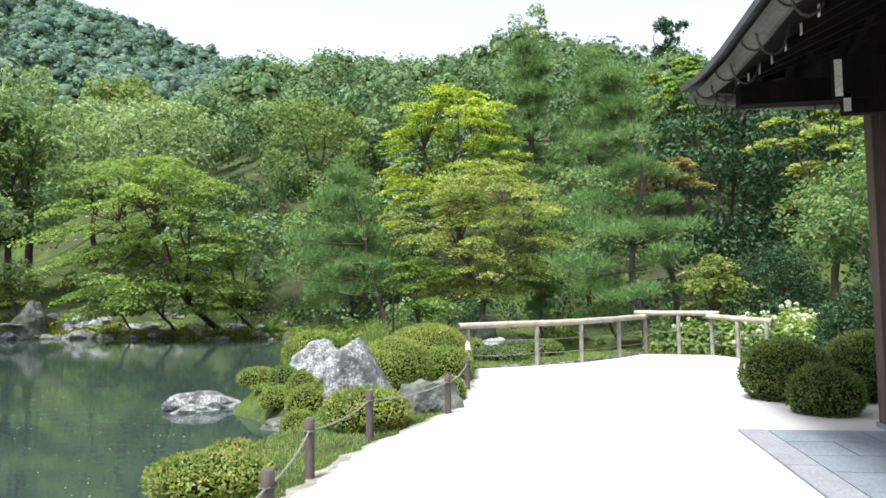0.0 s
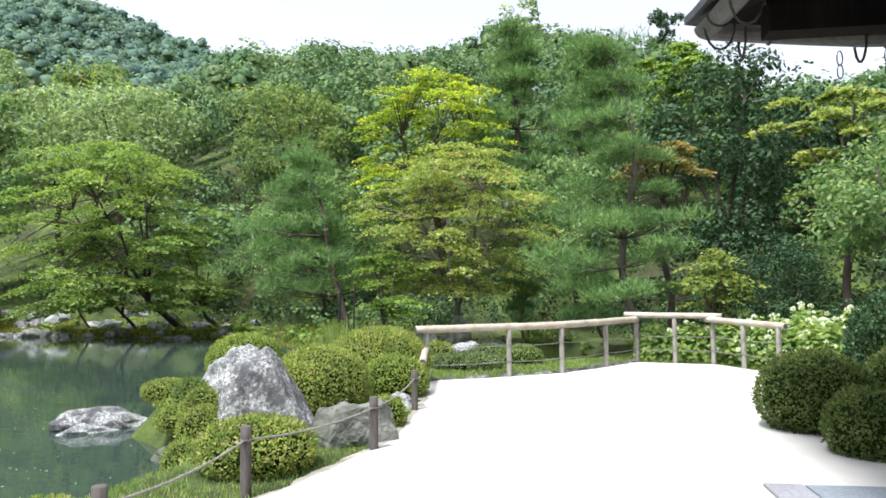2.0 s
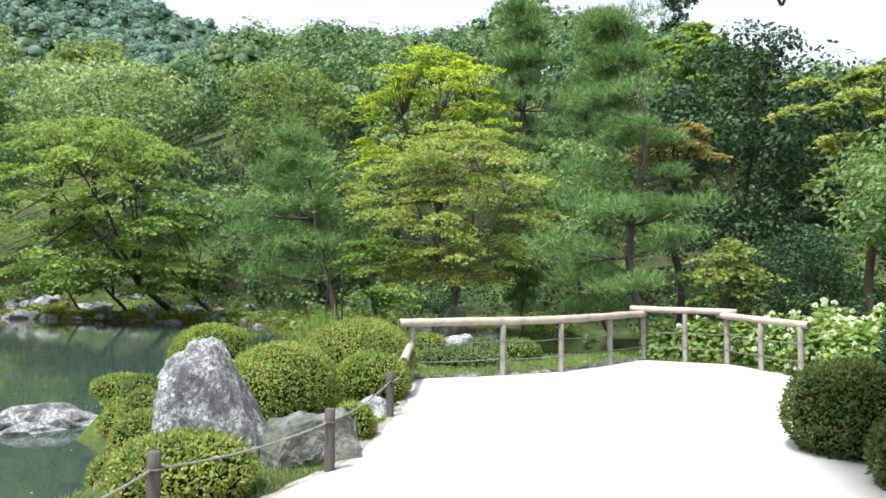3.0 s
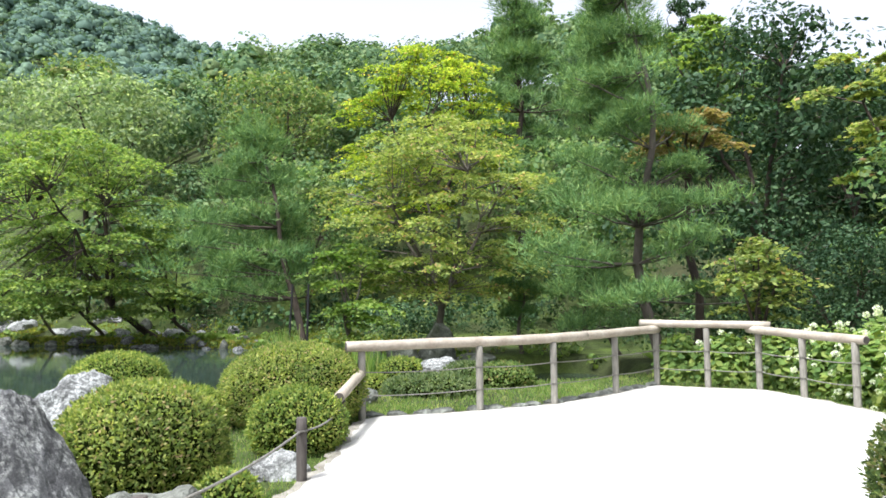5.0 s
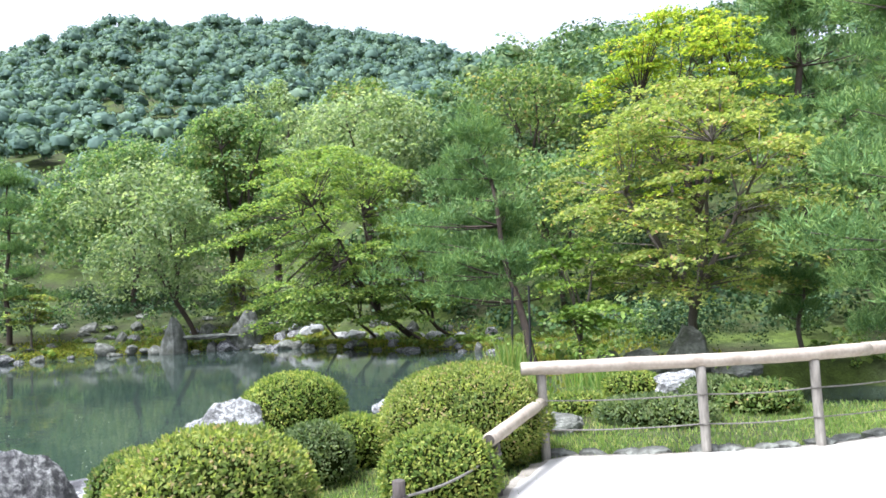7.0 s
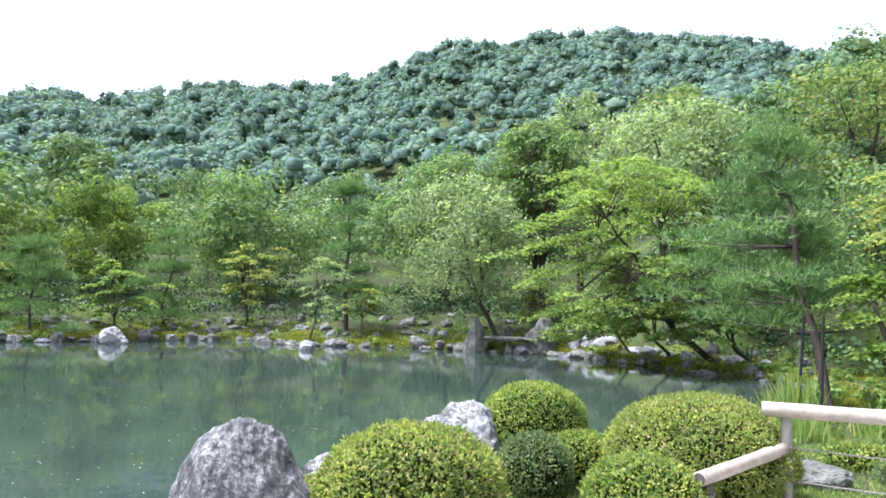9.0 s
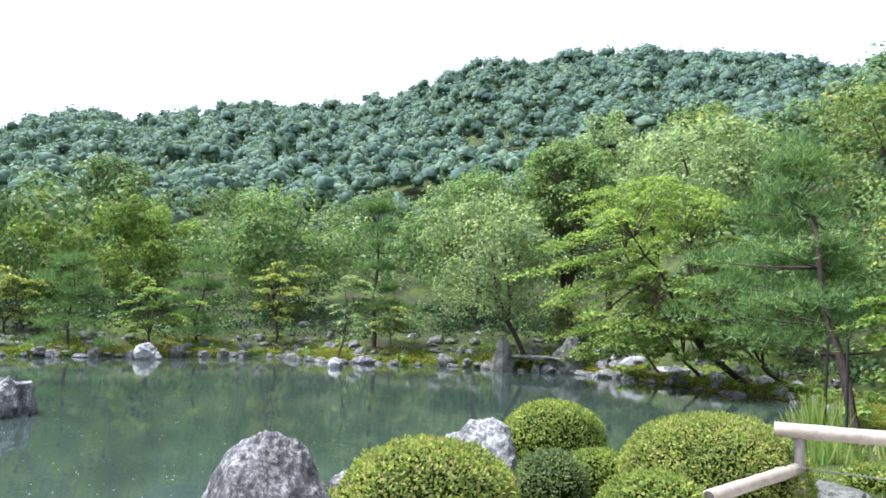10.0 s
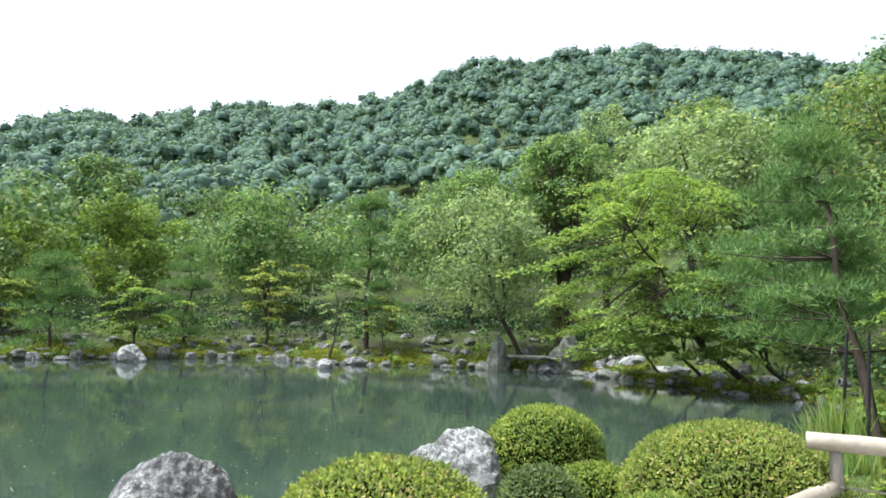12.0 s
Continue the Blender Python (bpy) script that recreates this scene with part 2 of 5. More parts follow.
# ---- mesh helpers ----
class Geo:
    """Collects vertices and faces for one mesh."""

    def __init__(self):
        self.v, self.f = [], []

    def tube(self, pts, radii, sides=6, cap=True):
        base, n = len(self.v), len(pts)
        pts = [Vector(p) for p in pts]
        for i, p in enumerate(pts):
            d = (pts[min(i + 1, n - 1)] - pts[max(i - 1, 0)]).normalized()
            a = d.cross(Vector((0, 0, 1)) if abs(d.z) < 0.9 else Vector((1, 0, 0))).normalized()
            c = d.cross(a)
            for k in range(sides):
                t = 2 * math.pi * k / sides
                self.v.append(p + (a * math.cos(t) + c * math.sin(t)) * radii[i])
        for i in range(n - 1):
            for k in range(sides):
                k2 = (k + 1) % sides
                self.f.append((base + i * sides + k, base + i * sides + k2, base + (i + 1) * sides + k2, base + (i + 1) * sides + k))
        if cap:
            self.f.append(tuple(base + k for k in range(sides))[::-1])
            self.f.append(tuple(base + (n - 1) * sides + k for k in range(sides)))
        return self

    def box(self, x0, y0, z0, x1, y1, z1, m=None):
        base = len(self.v)
        for z in (z0, z1):
            for x, y in ((x0, y0), (x1, y0), (x1, y1), (x0, y1)):
                p = Vector((x, y, z))
                self.v.append(m @ p if m else p)
        for f in ((3, 2, 1, 0), (4, 5, 6, 7), (0, 1, 5, 4), (1, 2, 6, 5), (2, 3, 7, 6), (3, 0, 4, 7)):
            self.f.append(tuple(base + i for i in f))
        return self

    def mesh(self, name, smooth=False):
        me = bpy.data.meshes.new(name)
        me.from_pydata([tuple(p) for p in self.v], [], self.f)
        if smooth:
            me.polygons.foreach_set("use_smooth", [True] * len(me.polygons))
        me.update()
        return me


def quads_mesh(name, verts):
    """A mesh of loose quads: verts is an array (N, 4, 3)."""
    n = len(verts)
    me = bpy.data.meshes.new(name)
    me.vertices.add(n * 4)
    me.vertices.foreach_set("co", np.ascontiguousarray(verts, dtype=np.float32).ravel())
    me.loops.add(n * 4)
    me.loops.foreach_set("vertex_index", np.arange(n * 4, dtype=np.int32))
    me.polygons.add(n)
    me.polygons.foreach_set("loop_start", np.arange(0, n * 4, 4, dtype=np.int32))
    me.update(calc_edges=True)
    return me


def unit(a):
    return a / np.maximum(np.linalg.norm(a, axis=-1, keepdims=True), 1e-9)


def leaf_quads(rng, c, nrm, size, slim=0.6):
    """Pointed leaf quads at c, facing nrm, turned at random."""
    n = len(c)
    nrm = unit(nrm)
    a = unit(np.cross(nrm, rng.normal(size=(n, 3))))
    b = np.cross(nrm, a)
    s = np.broadcast_to(np.asarray(size), (n,))[:, None] * rng.uniform(0.65, 1.25, (n, 1)) * 0.5
    return np.stack([c - a * s, c + b * s * slim - a * s * 0.1, c + a * s, c - b * s * slim - a * s * 0.1], axis=1)


def needle_quads(rng, c, way, length, width):
    n = len(c)
    way = unit(way)
    side = unit(np.cross(way, rng.normal(size=(n, 3)))) * width * 0.5
    ln = length * rng.uniform(0.7, 1.2, (n, 1))
    return np.stack([c - side, c + side, c + way * ln + side * 0.3, c + way * ln - side * 0.3], axis=1)


def part(name, me, mat, parent, label=""):
    if isinstance(me, Geo):
        me = me.mesh(name)
    me.materials.append(mat)
    ob = new(name, me)
    ob.parent = parent
    if label:
        tagged(ob, label)
    return ob


def thing(name, me, mat, label, category, group="", kind=""):
    if isinstance(me, Geo):
        me = me.mesh(name)
    if me is not None:
        me.materials.append(mat)
    return tagged(new(name, me), label, category, group, kind)


# ---- the lie of the land ----
WATER = -0.48
POND = [(-2.2, -6), (-2.1, 2), (-2.2, 4.6), (-2.3, 6.2), (-2.25, 7.6), (-2.45, 8.9), (-3.2, 9.9), (-4.2, 10.8), (-4.6, 11.8), (-4.3, 12.8), (-4.4, 13.9),
        (-3.6, 14.6), (-2.6, 15.2), (-2.6, 16.4), (-3.3, 17.6), (-4.1, 19.2), (-4.9, 21), (-6.4, 24.5), (-8.0, 27.6), (-9.8, 29.9), (-12.5, 30.7), (-15.4, 31.2),
        (-20, 32.3), (-24.2, 32.6), (-26.4, 31.2), (-28.4, 30.2), (-31.2, 28.6), (-33, 25.5), (-34.5, 23), (-37, 22), (-40.5, 22.8), (-40, 18), (-38.6, 14), (-38.6, 9),
        (-40, 3), (-38, -8), (-25, -15), (-10, -15)]
INLET = [(0.4, 18.6), (1.1, 17.7), (2.5, 18.1), (3.3, 20), (2.8, 22.3), (1.5, 22.8), (0.6, 21.2)]


def outline(poly, step=0.6, wobble=0.25, seed=3):
    """The polygon's outline, subdivided and made uneven."""
    out, n = [], len(poly)
    for i in range(n):
        a, b = Vector(poly[i]), Vector(poly[(i + 1) % n])
        k = max(1, int((b - a).length / step))
        for j in range(k):
            p = a.lerp(b, j / k)
            q = Vector((p.x * 0.7, p.y * 0.7, seed))
            out.append((p.x + noise.noise(q) * wobble, p.y + noise.noise(q + Vector((9, 4, 0))) * wobble))
    return out


POND_LINE, INLET_LINE = outline(POND), outline(INLET, 0.4, 0.15)


def widen(line, by):
    """The closed outline, pushed outwards."""
    p = np.array(line)
    d = np.roll(p, -1, 0) - np.roll(p, 1, 0)
    n = np.stack([d[:, 1], -d[:, 0]], 1) / np.maximum(np.linalg.norm(d, axis=1, keepdims=True), 1e-9)
    turn = 1 if np.sum(p[:, 0] * np.roll(p[:, 1], -1) - p[:, 1] * np.roll(p[:, 0], -1)) > 0 else -1
    return [tuple(q) for q in p + n * by * turn]


def frayed(line, amount, seed):
    """Ragged small steps on an outline."""
    return [(x + amount * noise.noise((x * 5, y * 5, seed)), y + amount * noise.noise((x * 5, y * 5, seed + 4))) for x, y in line]


def signed_distance(px, py, poly):
    p = np.array(poly)
    q = np.roll(p, -1, axis=0)
    best, inside = np.full(px.shape, 1e9), np.zeros(px.shape, bool)
    for (ax, ay), (bx, by) in zip(p, q):
        dx, dy = bx - ax, by - ay
        t = np.clip(((px - ax) * dx + (py - ay) * dy) / (dx * dx + dy * dy + 1e-12), 0, 1)
        best = np.minimum(best, np.hypot(px - ax - t * dx, py - ay - t * dy))
        if ay != by:
            inside ^= ((ay > py) != (by > py)) & (px < (bx - ax) * (py - ay) / (by - ay) + ax)
    return np.where(inside, -best, best)


# skyline of the wooded hill and of the mountain behind it: bearing (left positive), elevation
HILL = [(-60, 6), (-40, 11), (-24, 13.5), (-15, 14.2), (-11.6, 17.6), (-6.6, 18.2), (-3.2, 19.4), (2.2, 20.6), (5, 19.6), (9.5, 19.2), (15, 18.8), (21, 18), (25.5, 17), (31, 14), (40, 7), (50, 2), (60, 0)]
MOUNT = [(0, 14), (20, 16.5), (26, 17.8), (30, 18.5), (35, 20.1), (40, 20.6), (43, 21.2), (49, 21), (51, 20.3), (56, 20.3), (60, 18.7), (65, 16.8), (70, 16.2), (75, 16), (82, 13.8), (85, 14.2), (89, 12.7), (92, 11), (105, 8), (130, 4)]
HILL_R, MOUNT_R = 85.0, 320.0


def ground_height(x, y):
    x, y = np.asarray(x, float), np.asarray(y, float)
    sd = np.minimum(signed_distance(x, y, POND_LINE), signed_distance(x, y, INLET_LINE))
    dx, dy = x - 2.5, y - 6.0
    r, az = np.hypot(dx, dy), np.degrees(np.arctan2(-dx, dy))
    far = np.clip((r - 16.5) / 6, 0, 1) * (y > 0)
    # steep clipped bank near the path, a low mossy lip and a gentle slope across the water
    t = np.clip(sd / (0.45 - 0.2 * far), 0, 1)
    rise = (-WATER - 0.05) * (1 - far) + 0.2 * far
    h = np.where(sd > 0, WATER + 0.02 + rise * t * t * (3 - 2 * t), WATER - np.minimum(0.9, -sd * 0.8))
    h = h + far * np.where(x < -21, np.clip(sd * 0.2, 0, 3.0), np.clip(sd * 0.04 + np.maximum(sd - 2.5, 0) * 0.13, 0, 2.6))
    he = np.interp(az, *zip(*HILL), left=0, right=0)
    hh = np.maximum(HILL_R * np.tan(np.radians(he)) - 6.8, 0)
    h = h + hh * np.clip((sd - 3) / 9, 0, 1) * np.clip((r - 24) / (HILL_R - 24), 0, 1) * np.clip(1.6 - r / (HILL_R * 1.6), 0, 1)
    me = np.interp(az, *zip(*MOUNT), left=0, right=0)
    mh = np.maximum(MOUNT_R * np.tan(np.radians(me)) - 5.5, 0)
    h = h + mh * np.clip((r - 85) / (MOUNT_R - 85), 0, 1) * np.clip(2.0 - r / MOUNT_R, 0, 1)
    return h


def gz(x, y):
    return float(ground_height(np.array([x]), np.array([y]))[0])


def build_ground():
    def axis(lo, hi, step, far):
        a, s, p = [], step, hi
        while p < far:
            s *= 1.14
            p += s
            a.append(p)
        b, s, p = [], step, lo
        while p > -far:
            s *= 1.14
            p -= s
            b.append(p)
        return np.array(b[::-1] + list(np.arange(lo, hi + step * 0.5, step)) + a)

    xs, ys = axis(-9, 8, 0.22, 1600), axis(2, 25, 0.22, 1600)
    xs = np.concatenate([xs[xs < -43.5], np.arange(-43, -9.2, 0.42), xs[xs >= -9.01]])
    ys = np.concatenate([ys[ys <= 25.01], np.arange(25.4, 36, 0.42), ys[ys > 36.3]])
    X, Y = np.meshgrid(xs, ys)
    Z = ground_height(X, Y)
    rough = np.array([noise.noise((a * 1.3, b * 1.3, 0)) for a, b in zip(X.ravel(), Y.ravel())]).reshape(X.shape)
    Z = Z + 0.03 * rough * (np.abs(Z) > 0.06)
    nx, ny = len(xs), len(ys)
    i = np.arange(nx * ny).reshape(ny, nx)
    f = np.stack([i[:-1, :-1], i[:-1, 1:], i[1:, 1:], i[1:, :-1]], -1).reshape(-1, 4)
    me = bpy.data.meshes.new("ground")
    me.from_pydata(np.stack([X, Y, Z], -1).reshape(-1, 3).tolist(), [], f.tolist())
    me.polygons.foreach_set("use_smooth", [True] * len(me.polygons))
    thing("ground", me, M_GROUND, "mossy earth banks rising into wooded hills", "ground", kind="structure")


def flat_sheet(name, line, z, mat, label, category):
    bm = bmesh.new()
    f = bm.faces.new([bm.verts.new((x, y, z)) for x, y in line])
    bmesh.ops.triangulate(bm, faces=[f])
    bmesh.ops.recalc_face_normals(bm, faces=bm.faces)
    if bm.faces[:][0].normal.z < 0:
        bmesh.ops.reverse_faces(bm, faces=bm.faces)
    me = bpy.data.meshes.new(name)
    bm.to_mesh(me)
    bm.free()
    return thing(name, me, mat, label, category, kind="structure")


SAND = [(-0.25, -9), (-0.25, 1.5), (-0.36, 3.1), (-0.7, 4.2), (-0.62, 4.9), (-0.5, 6.5), (-0.2, 7.4), (0.03, 8.2), (-0.02, 9.4), (0.0, 10.4), (-0.12, 11.8), (-0.3, 12.9), (-0.25, 13.3),
        (0.9, 13.85), (1.85, 14.45), (2.7, 15.55), (3.4, 16.5), (4.1, 16.25), (4.8, 16.05), (5.2, 15.2), (5.55, 14.4), (6.2, 12), (6.6, 9), (7.2, 7.2), (7.2, -9)]
build_ground()
flat_sheet("water", [(x, y) for x, y in outline([(-4, -20), (1.5, 1), (-1, 13), (4.5, 17), (5, 26), (-8, 36), (-36, 40), (-48, 26), (-48, -20)], 50, 0)], WATER, M_WATER, "still grey-green pond reflecting the trees", "pond")
EDGE = outline(SAND, 0.09, 0.1, 8)
flat_sheet("path_edge", frayed(widen(EDGE, 0.1), 0.1, 3), 0.005, M_EARTH, "trodden grey-brown earth beside the gravel", "earth")
flat_sheet("path", frayed(EDGE, 0.07, 1), 0.012, M_SAND, "broad white raked gravel path", "gravel path")


# ---- trees ----
def limb(g, a, b, r0, r1, sag=0.0, seed=0, n=5, sides=6):
    a, b = Vector(a), Vector(b)
    pts, rad = [], []
    for i in range(n + 1):
        t = i / n
        p = a.lerp(b, t)
        w = (b - a).length * 0.05 * math.sin(math.pi * t)
        p += Vector((noise.noise((seed, t * 2.2, 1)), noise.noise((seed, t * 2.2, 7)), sag * math.sin(math.pi * t) * 1.0)) * w * 2
        pts.append(p)
        rad.append(r0 + (r1 - r0) * t)
    g.tube(pts, rad, sides, cap=False)
    return pts


def crown_pads(rng, n, c, rx, rz):
    """Places for the sprays of a crown: scattered through an uneven egg shape, broad below."""
    t = rng.uniform(-1, 1, n)
    wide = np.where(t < 0, 0.7 + 0.3 * np.sqrt(np.clip(1 - t * t, 0, 1)), np.sqrt(np.clip(1 - np.abs(t) ** 2.4, 0, 1)) * 0.95 + 0.05)
    a = rng.uniform(0, 6.283, n)
    bulge = (1 + 0.2 * np.sin(3 * a + rng.uniform(0, 6)) + 0.16 * np.sin(5 * a + 4 * t)) * rng.uniform(0.85, 1.2, n)
    rr = rx * wide * bulge * np.sqrt(rng.uniform(0.12, 1.0, n))
    return np.stack([c[0] + rr * np.cos(a), c[1] + rr * np.sin(a), c[2] + rz * t], 1)


def tree(kind, x, y, top, bottom, width, seed, leaves, bark, label, count=7000, size=0.14, pads=46, base=None, lean=(0, 0), trunk=None, name=None, group="", forks=4, tiers=None):
    """A tree with trunk, limbs and a crown of sprays. kind: layered (maple), round (broadleaf), pine, cone."""
    rng = np.random.default_rng(seed)
    bx, by = base if base else (x - lean[0], y - lean[1])
    bz = gz(bx, by) - 0.06
    h = top - bz
    root = thing(name or {"layered": "maple_tree", "round": "broadleaf_tree", "pine": "pine_tree", "cone": "conifer_tree"}[kind], None, None, label, "tree", group)
    root.location = (bx, by, bz)
    c = np.array([x, y, (top + bottom) / 2])
    rx, rz = width / 2, (top - bottom) / 2
    P = crown_pads(rng, pads, c, rx * 0.86, rz * 0.9)
    if kind == "layered":
        # sprays gathered into uneven storeys
        gap = max(0.3, (top - bottom) / 13)
        a = np.arctan2(P[:, 1] - y, P[:, 0] - x)
        storey = gap * (1 + 0.3 * np.sin(2 * a + seed) + 0.2 * np.sin(5 * a + 2 * seed))
        P[:, 2] = bottom + np.round((P[:, 2] - bottom) / storey) * storey + rng.normal(0, gap * 0.26, pads)
    if kind == "cone":
        t = rng.uniform(0, 1, pads) ** 0.8
        a = rng.uniform(0, 6.283, pads)
        rr = rx * (1 - t) * rng.uniform(0.5, 1.0, pads) + 0.1
        P = np.stack([x + rr * np.cos(a), y + rr * np.sin(a), bottom + t * (top - bottom)], 1)
    if kind == "pine":
        lv = np.linspace(0.04, 0.97, tiers or max(6, pads // 10))
        reach = rng.uniform(0.6, 1.12, len(lv))
        shift = rng.uniform(0, 6.283, len(lv))
        li = rng.integers(0, len(lv), pads)
        t = lv[li]
        a = rng.uniform(0, 6.283, pads)
        rr = rx * (1.0 - 0.7 * t ** 1.3) * reach[li] * (1 + 0.3 * np.cos(a - shift[li])) * rng.uniform(0.1, 1.0, pads) ** 0.6
        P = np.stack([x + rr * np.cos(a), y + rr * np.sin(a), bottom + t * (top - bottom) - 0.1 * rr + rng.normal(0, 0.12, pads)], 1)
    P = P - np.array([bx, by, bz])
    c = c - np.array([bx, by, bz])
    # trunk and limbs
    g = Geo()
    tr = trunk or max(0.06, h * 0.018)
    fork = Vector((c[0] * 0.5, c[1] * 0.5, max(h * 0.16, (bottom - bz) * 0.85)))
    if kind in ("pine", "cone"):
        spine = limb(g, (0, 0, -0.1), (c[0], c[1], h * 0.97), tr, tr * 0.2, 0, seed + 0.3, 10, 8)
        for p in P:
            k = min(range(len(spine)), key=lambda i: abs(spine[i].z - p[2] + 0.15))
            limb(g, spine[k], p, tr * 0.22, tr * 0.06, -0.3, seed + p[0], 4, 4)
    else:
        limb(g, (0, 0, -0.1), fork, tr, tr * 0.8, 0, seed + 0.3, 5, 8)
        arms = []
        for k in range(forks):
            a = 6.283 * (k + rng.uniform(-0.3, 0.3)) / forks
            e = Vector((c[0] + rx * 0.45 * math.cos(a), c[1] + rx * 0.45 * math.sin(a), c[2] + rz * rng.uniform(-0.1, 0.55)))
            arms.append(limb(g, fork, e, tr * 0.6, tr * 0.2, 0.3, seed + k * 1.7, 6, 6))
        for p in P:
            best = min((q for arm in arms for q in arm[1:]), key=lambda q: (q - Vector(p)).length + (0.6 if q.z > p[2] else 0))
            limb(g, best, p, tr * 0.16, tr * 0.05, 0.2, seed + p[1], 4, 4)
    part("trunk", g.mesh("trunk", True), bark, root)
    # crown
    per = max(8, count // pads)
    n = per * pads
    C = np.repeat(P, per, axis=0)
    pr = np.repeat(rng.uniform(0.55, 1.15, pads), per)[:, None]
    if kind == "layered":
        pr = pr * max(0.42, width * 0.105)
        a, q = rng.uniform(0, 6.283, n), rng.uniform(0, 1, n) ** 0.6
        out = unit(np.stack([C[:, 0] - c[0], C[:, 1] - c[1], np.zeros(n)], 1))
        side = np.stack([-out[:, 1], out[:, 0], np.zeros(n)], 1)
        fan = 1 + 0.3 * np.sin(5 * a + 9 * C[:, 2])
        along, across = np.cos(a) * q * fan * 1.3, np.sin(a) * q * fan * 0.85
        off = (out * along[:, None] + side * across[:, None]) * pr
        off[:, 2] = (-0.16 * along - 0.28 * q * q + rng.normal(0, 0.055, n)) * pr[:, 0]
        nrm = np.array([0, 0, 1.0]) + rng.normal(0, 0.45, (n, 3))
        nrm[:, :2] += off[:, :2] * 0.3
        Q = leaf_quads(rng, C + off, nrm, size, 0.62)
    elif kind == "round":
        pr = pr * width * 0.17
        d = unit(rng.normal(size=(n, 3)) + np.array([0, 0, 0.35]))
        off = d * pr * rng.uniform(0.55, 1.0, (n, 1)) * np.array([1, 1, 0.8])
        Q = leaf_quads(rng, C + off, d + rng.normal(0, 0.6, (n, 3)) + np.array([0, 0, 0.35]), size, 0.55)
    else:
        pr = pr * width * (0.15 if kind == "pine" else 0.12)
        tufts = n // 5
        idx = np.repeat(np.arange(tufts) * 5, 5)
        a, q = rng.uniform(0, 6.283, tufts), np.sqrt(rng.uniform(0, 1, tufts))
        off = np.stack([np.cos(a) * q, np.sin(a) * q, 0.3 * (1 - q * q) + rng.normal(0, 0.14, tufts)], 1)
        off = np.repeat(off, 5, 0)
        base_c = C[idx] + off * pr[idx]
        way = rng.normal(0, 0.75, (len(idx), 3)) + np.array([0, 0, 0.85]) + off * 0.7
        Q = needle_quads(rng, base_c, way, size * 1.1, size * 0.1)
    part("crown", quads_mesh("crown", Q), leaves, root)
    return root


def dome_shapes(level, low, rough, seed, count=5):
    """Lumpy crown shapes, open below: vertices and triangles."""
    out = []
    for k in range(count):
        bm = bmesh.new()
        bmesh.ops.create_icosphere(bm, subdivisions=level, radius=1.0)
        bmesh.ops.delete(bm, geom=[v for v in bm.verts if v.co.z < low], context="VERTS")
        for v in bm.verts:
            q = v.co * 2.3 + Vector((seed + k * 7.1, k * 3.3, 0))
            v.co *= 1 + rough * noise.noise(q) + rough * 0.7 * noise.noise(q * 2.3)
        bm.verts.index_update()
        out.append((np.array([v.co[:] for v in bm.verts]), np.array([[v.index for v in f.verts] for f in bm.faces])))
        bm.free()
    return out


def leafy_mesh(name, quads, solids):
    """One mesh of loose leaf quads and of the leafy masses behind them."""
    verts, loops, starts, nv, nl = [quads.reshape(-1, 3)], [np.arange(len(quads) * 4)], [np.arange(len(quads)) * 4], len(quads) * 4, len(quads) * 4
    for v, f in solids:
        verts.append(v)
        loops.append(f.ravel() + nv)
        starts.append(np.arange(len(f)) * 3 + nl)
        nv, nl = nv + len(v), nl + f.size
    me = bpy.data.meshes.new(name)
    me.vertices.add(nv)
    me.vertices.foreach_set("co", np.concatenate(verts).astype(np.float32).ravel())
    me.loops.add(nl)
    me.loops.foreach_set("vertex_index", np.concatenate(loops).astype(np.int32))
    st = np.concatenate(starts).astype(np.int32)
    me.polygons.add(len(st))
    me.polygons.foreach_set("loop_start", st)
    me.polygons.foreach_set("use_smooth", np.ones(len(st), bool))
    me.update(calc_edges=True)
    return me


LOBES = dome_shapes(1, -0.6, 0.25, 3)


def forest(name, centers, radii, rng, lobes, per, size, mat, label, squash=0.85, loose=0.45, core=0.0):
    """Far woodland in one mesh: each crown is a cluster of leafy lobes, with a leafy mass inside each where core is given."""
    m = len(centers)
    d = unit(rng.normal(size=(m, lobes, 3)))
    d[..., 2] = np.abs(d[..., 2]) * 0.9 - 0.15
    L = centers[:, None, :] + d * radii[:, None, None] * np.array([0.72, 0.72, squash]) * rng.uniform(0.7, 1.1, (m, lobes, 1))
    R = radii[:, None] * rng.uniform(0.3, 0.52, (m, lobes))
    n = m * lobes * per
    solids = []
    if core:
        for c, r in zip(L.reshape(-1, 3), R.reshape(-1)):
            v, f = LOBES[rng.integers(len(LOBES))]
            a = rng.uniform(0, 6.283)
            turn = np.array([[math.cos(a), math.sin(a), 0], [-math.sin(a), math.cos(a), 0], [0, 0, 0.85]])
            solids.append((v @ turn * r * core + c, f))
    C, R = np.repeat(L.reshape(-1, 3), per, 0), np.repeat(R.reshape(-1), per)[:, None]
    q = unit(rng.normal(size=(n, 3)) + np.array([0, 0, 0.55]))
    S = np.repeat(radii, lobes * per) * size
    D = np.repeat(d.reshape(-1, 3), per, 0)
    Q = leaf_quads(rng, C + q * R * rng.uniform(0.85, 1.05, (n, 1)), q * 0.9 + D * 0.5 + rng.normal(0, loose, (n, 3)), S, 0.8)
    return thing(name, leafy_mesh(name, Q, solids), mat, label, "woods", kind="stuff")


def polar(r, az):
    a = np.radians(az)
    return 2.5 - r * np.sin(a), 6.0 + r * np.cos(a)


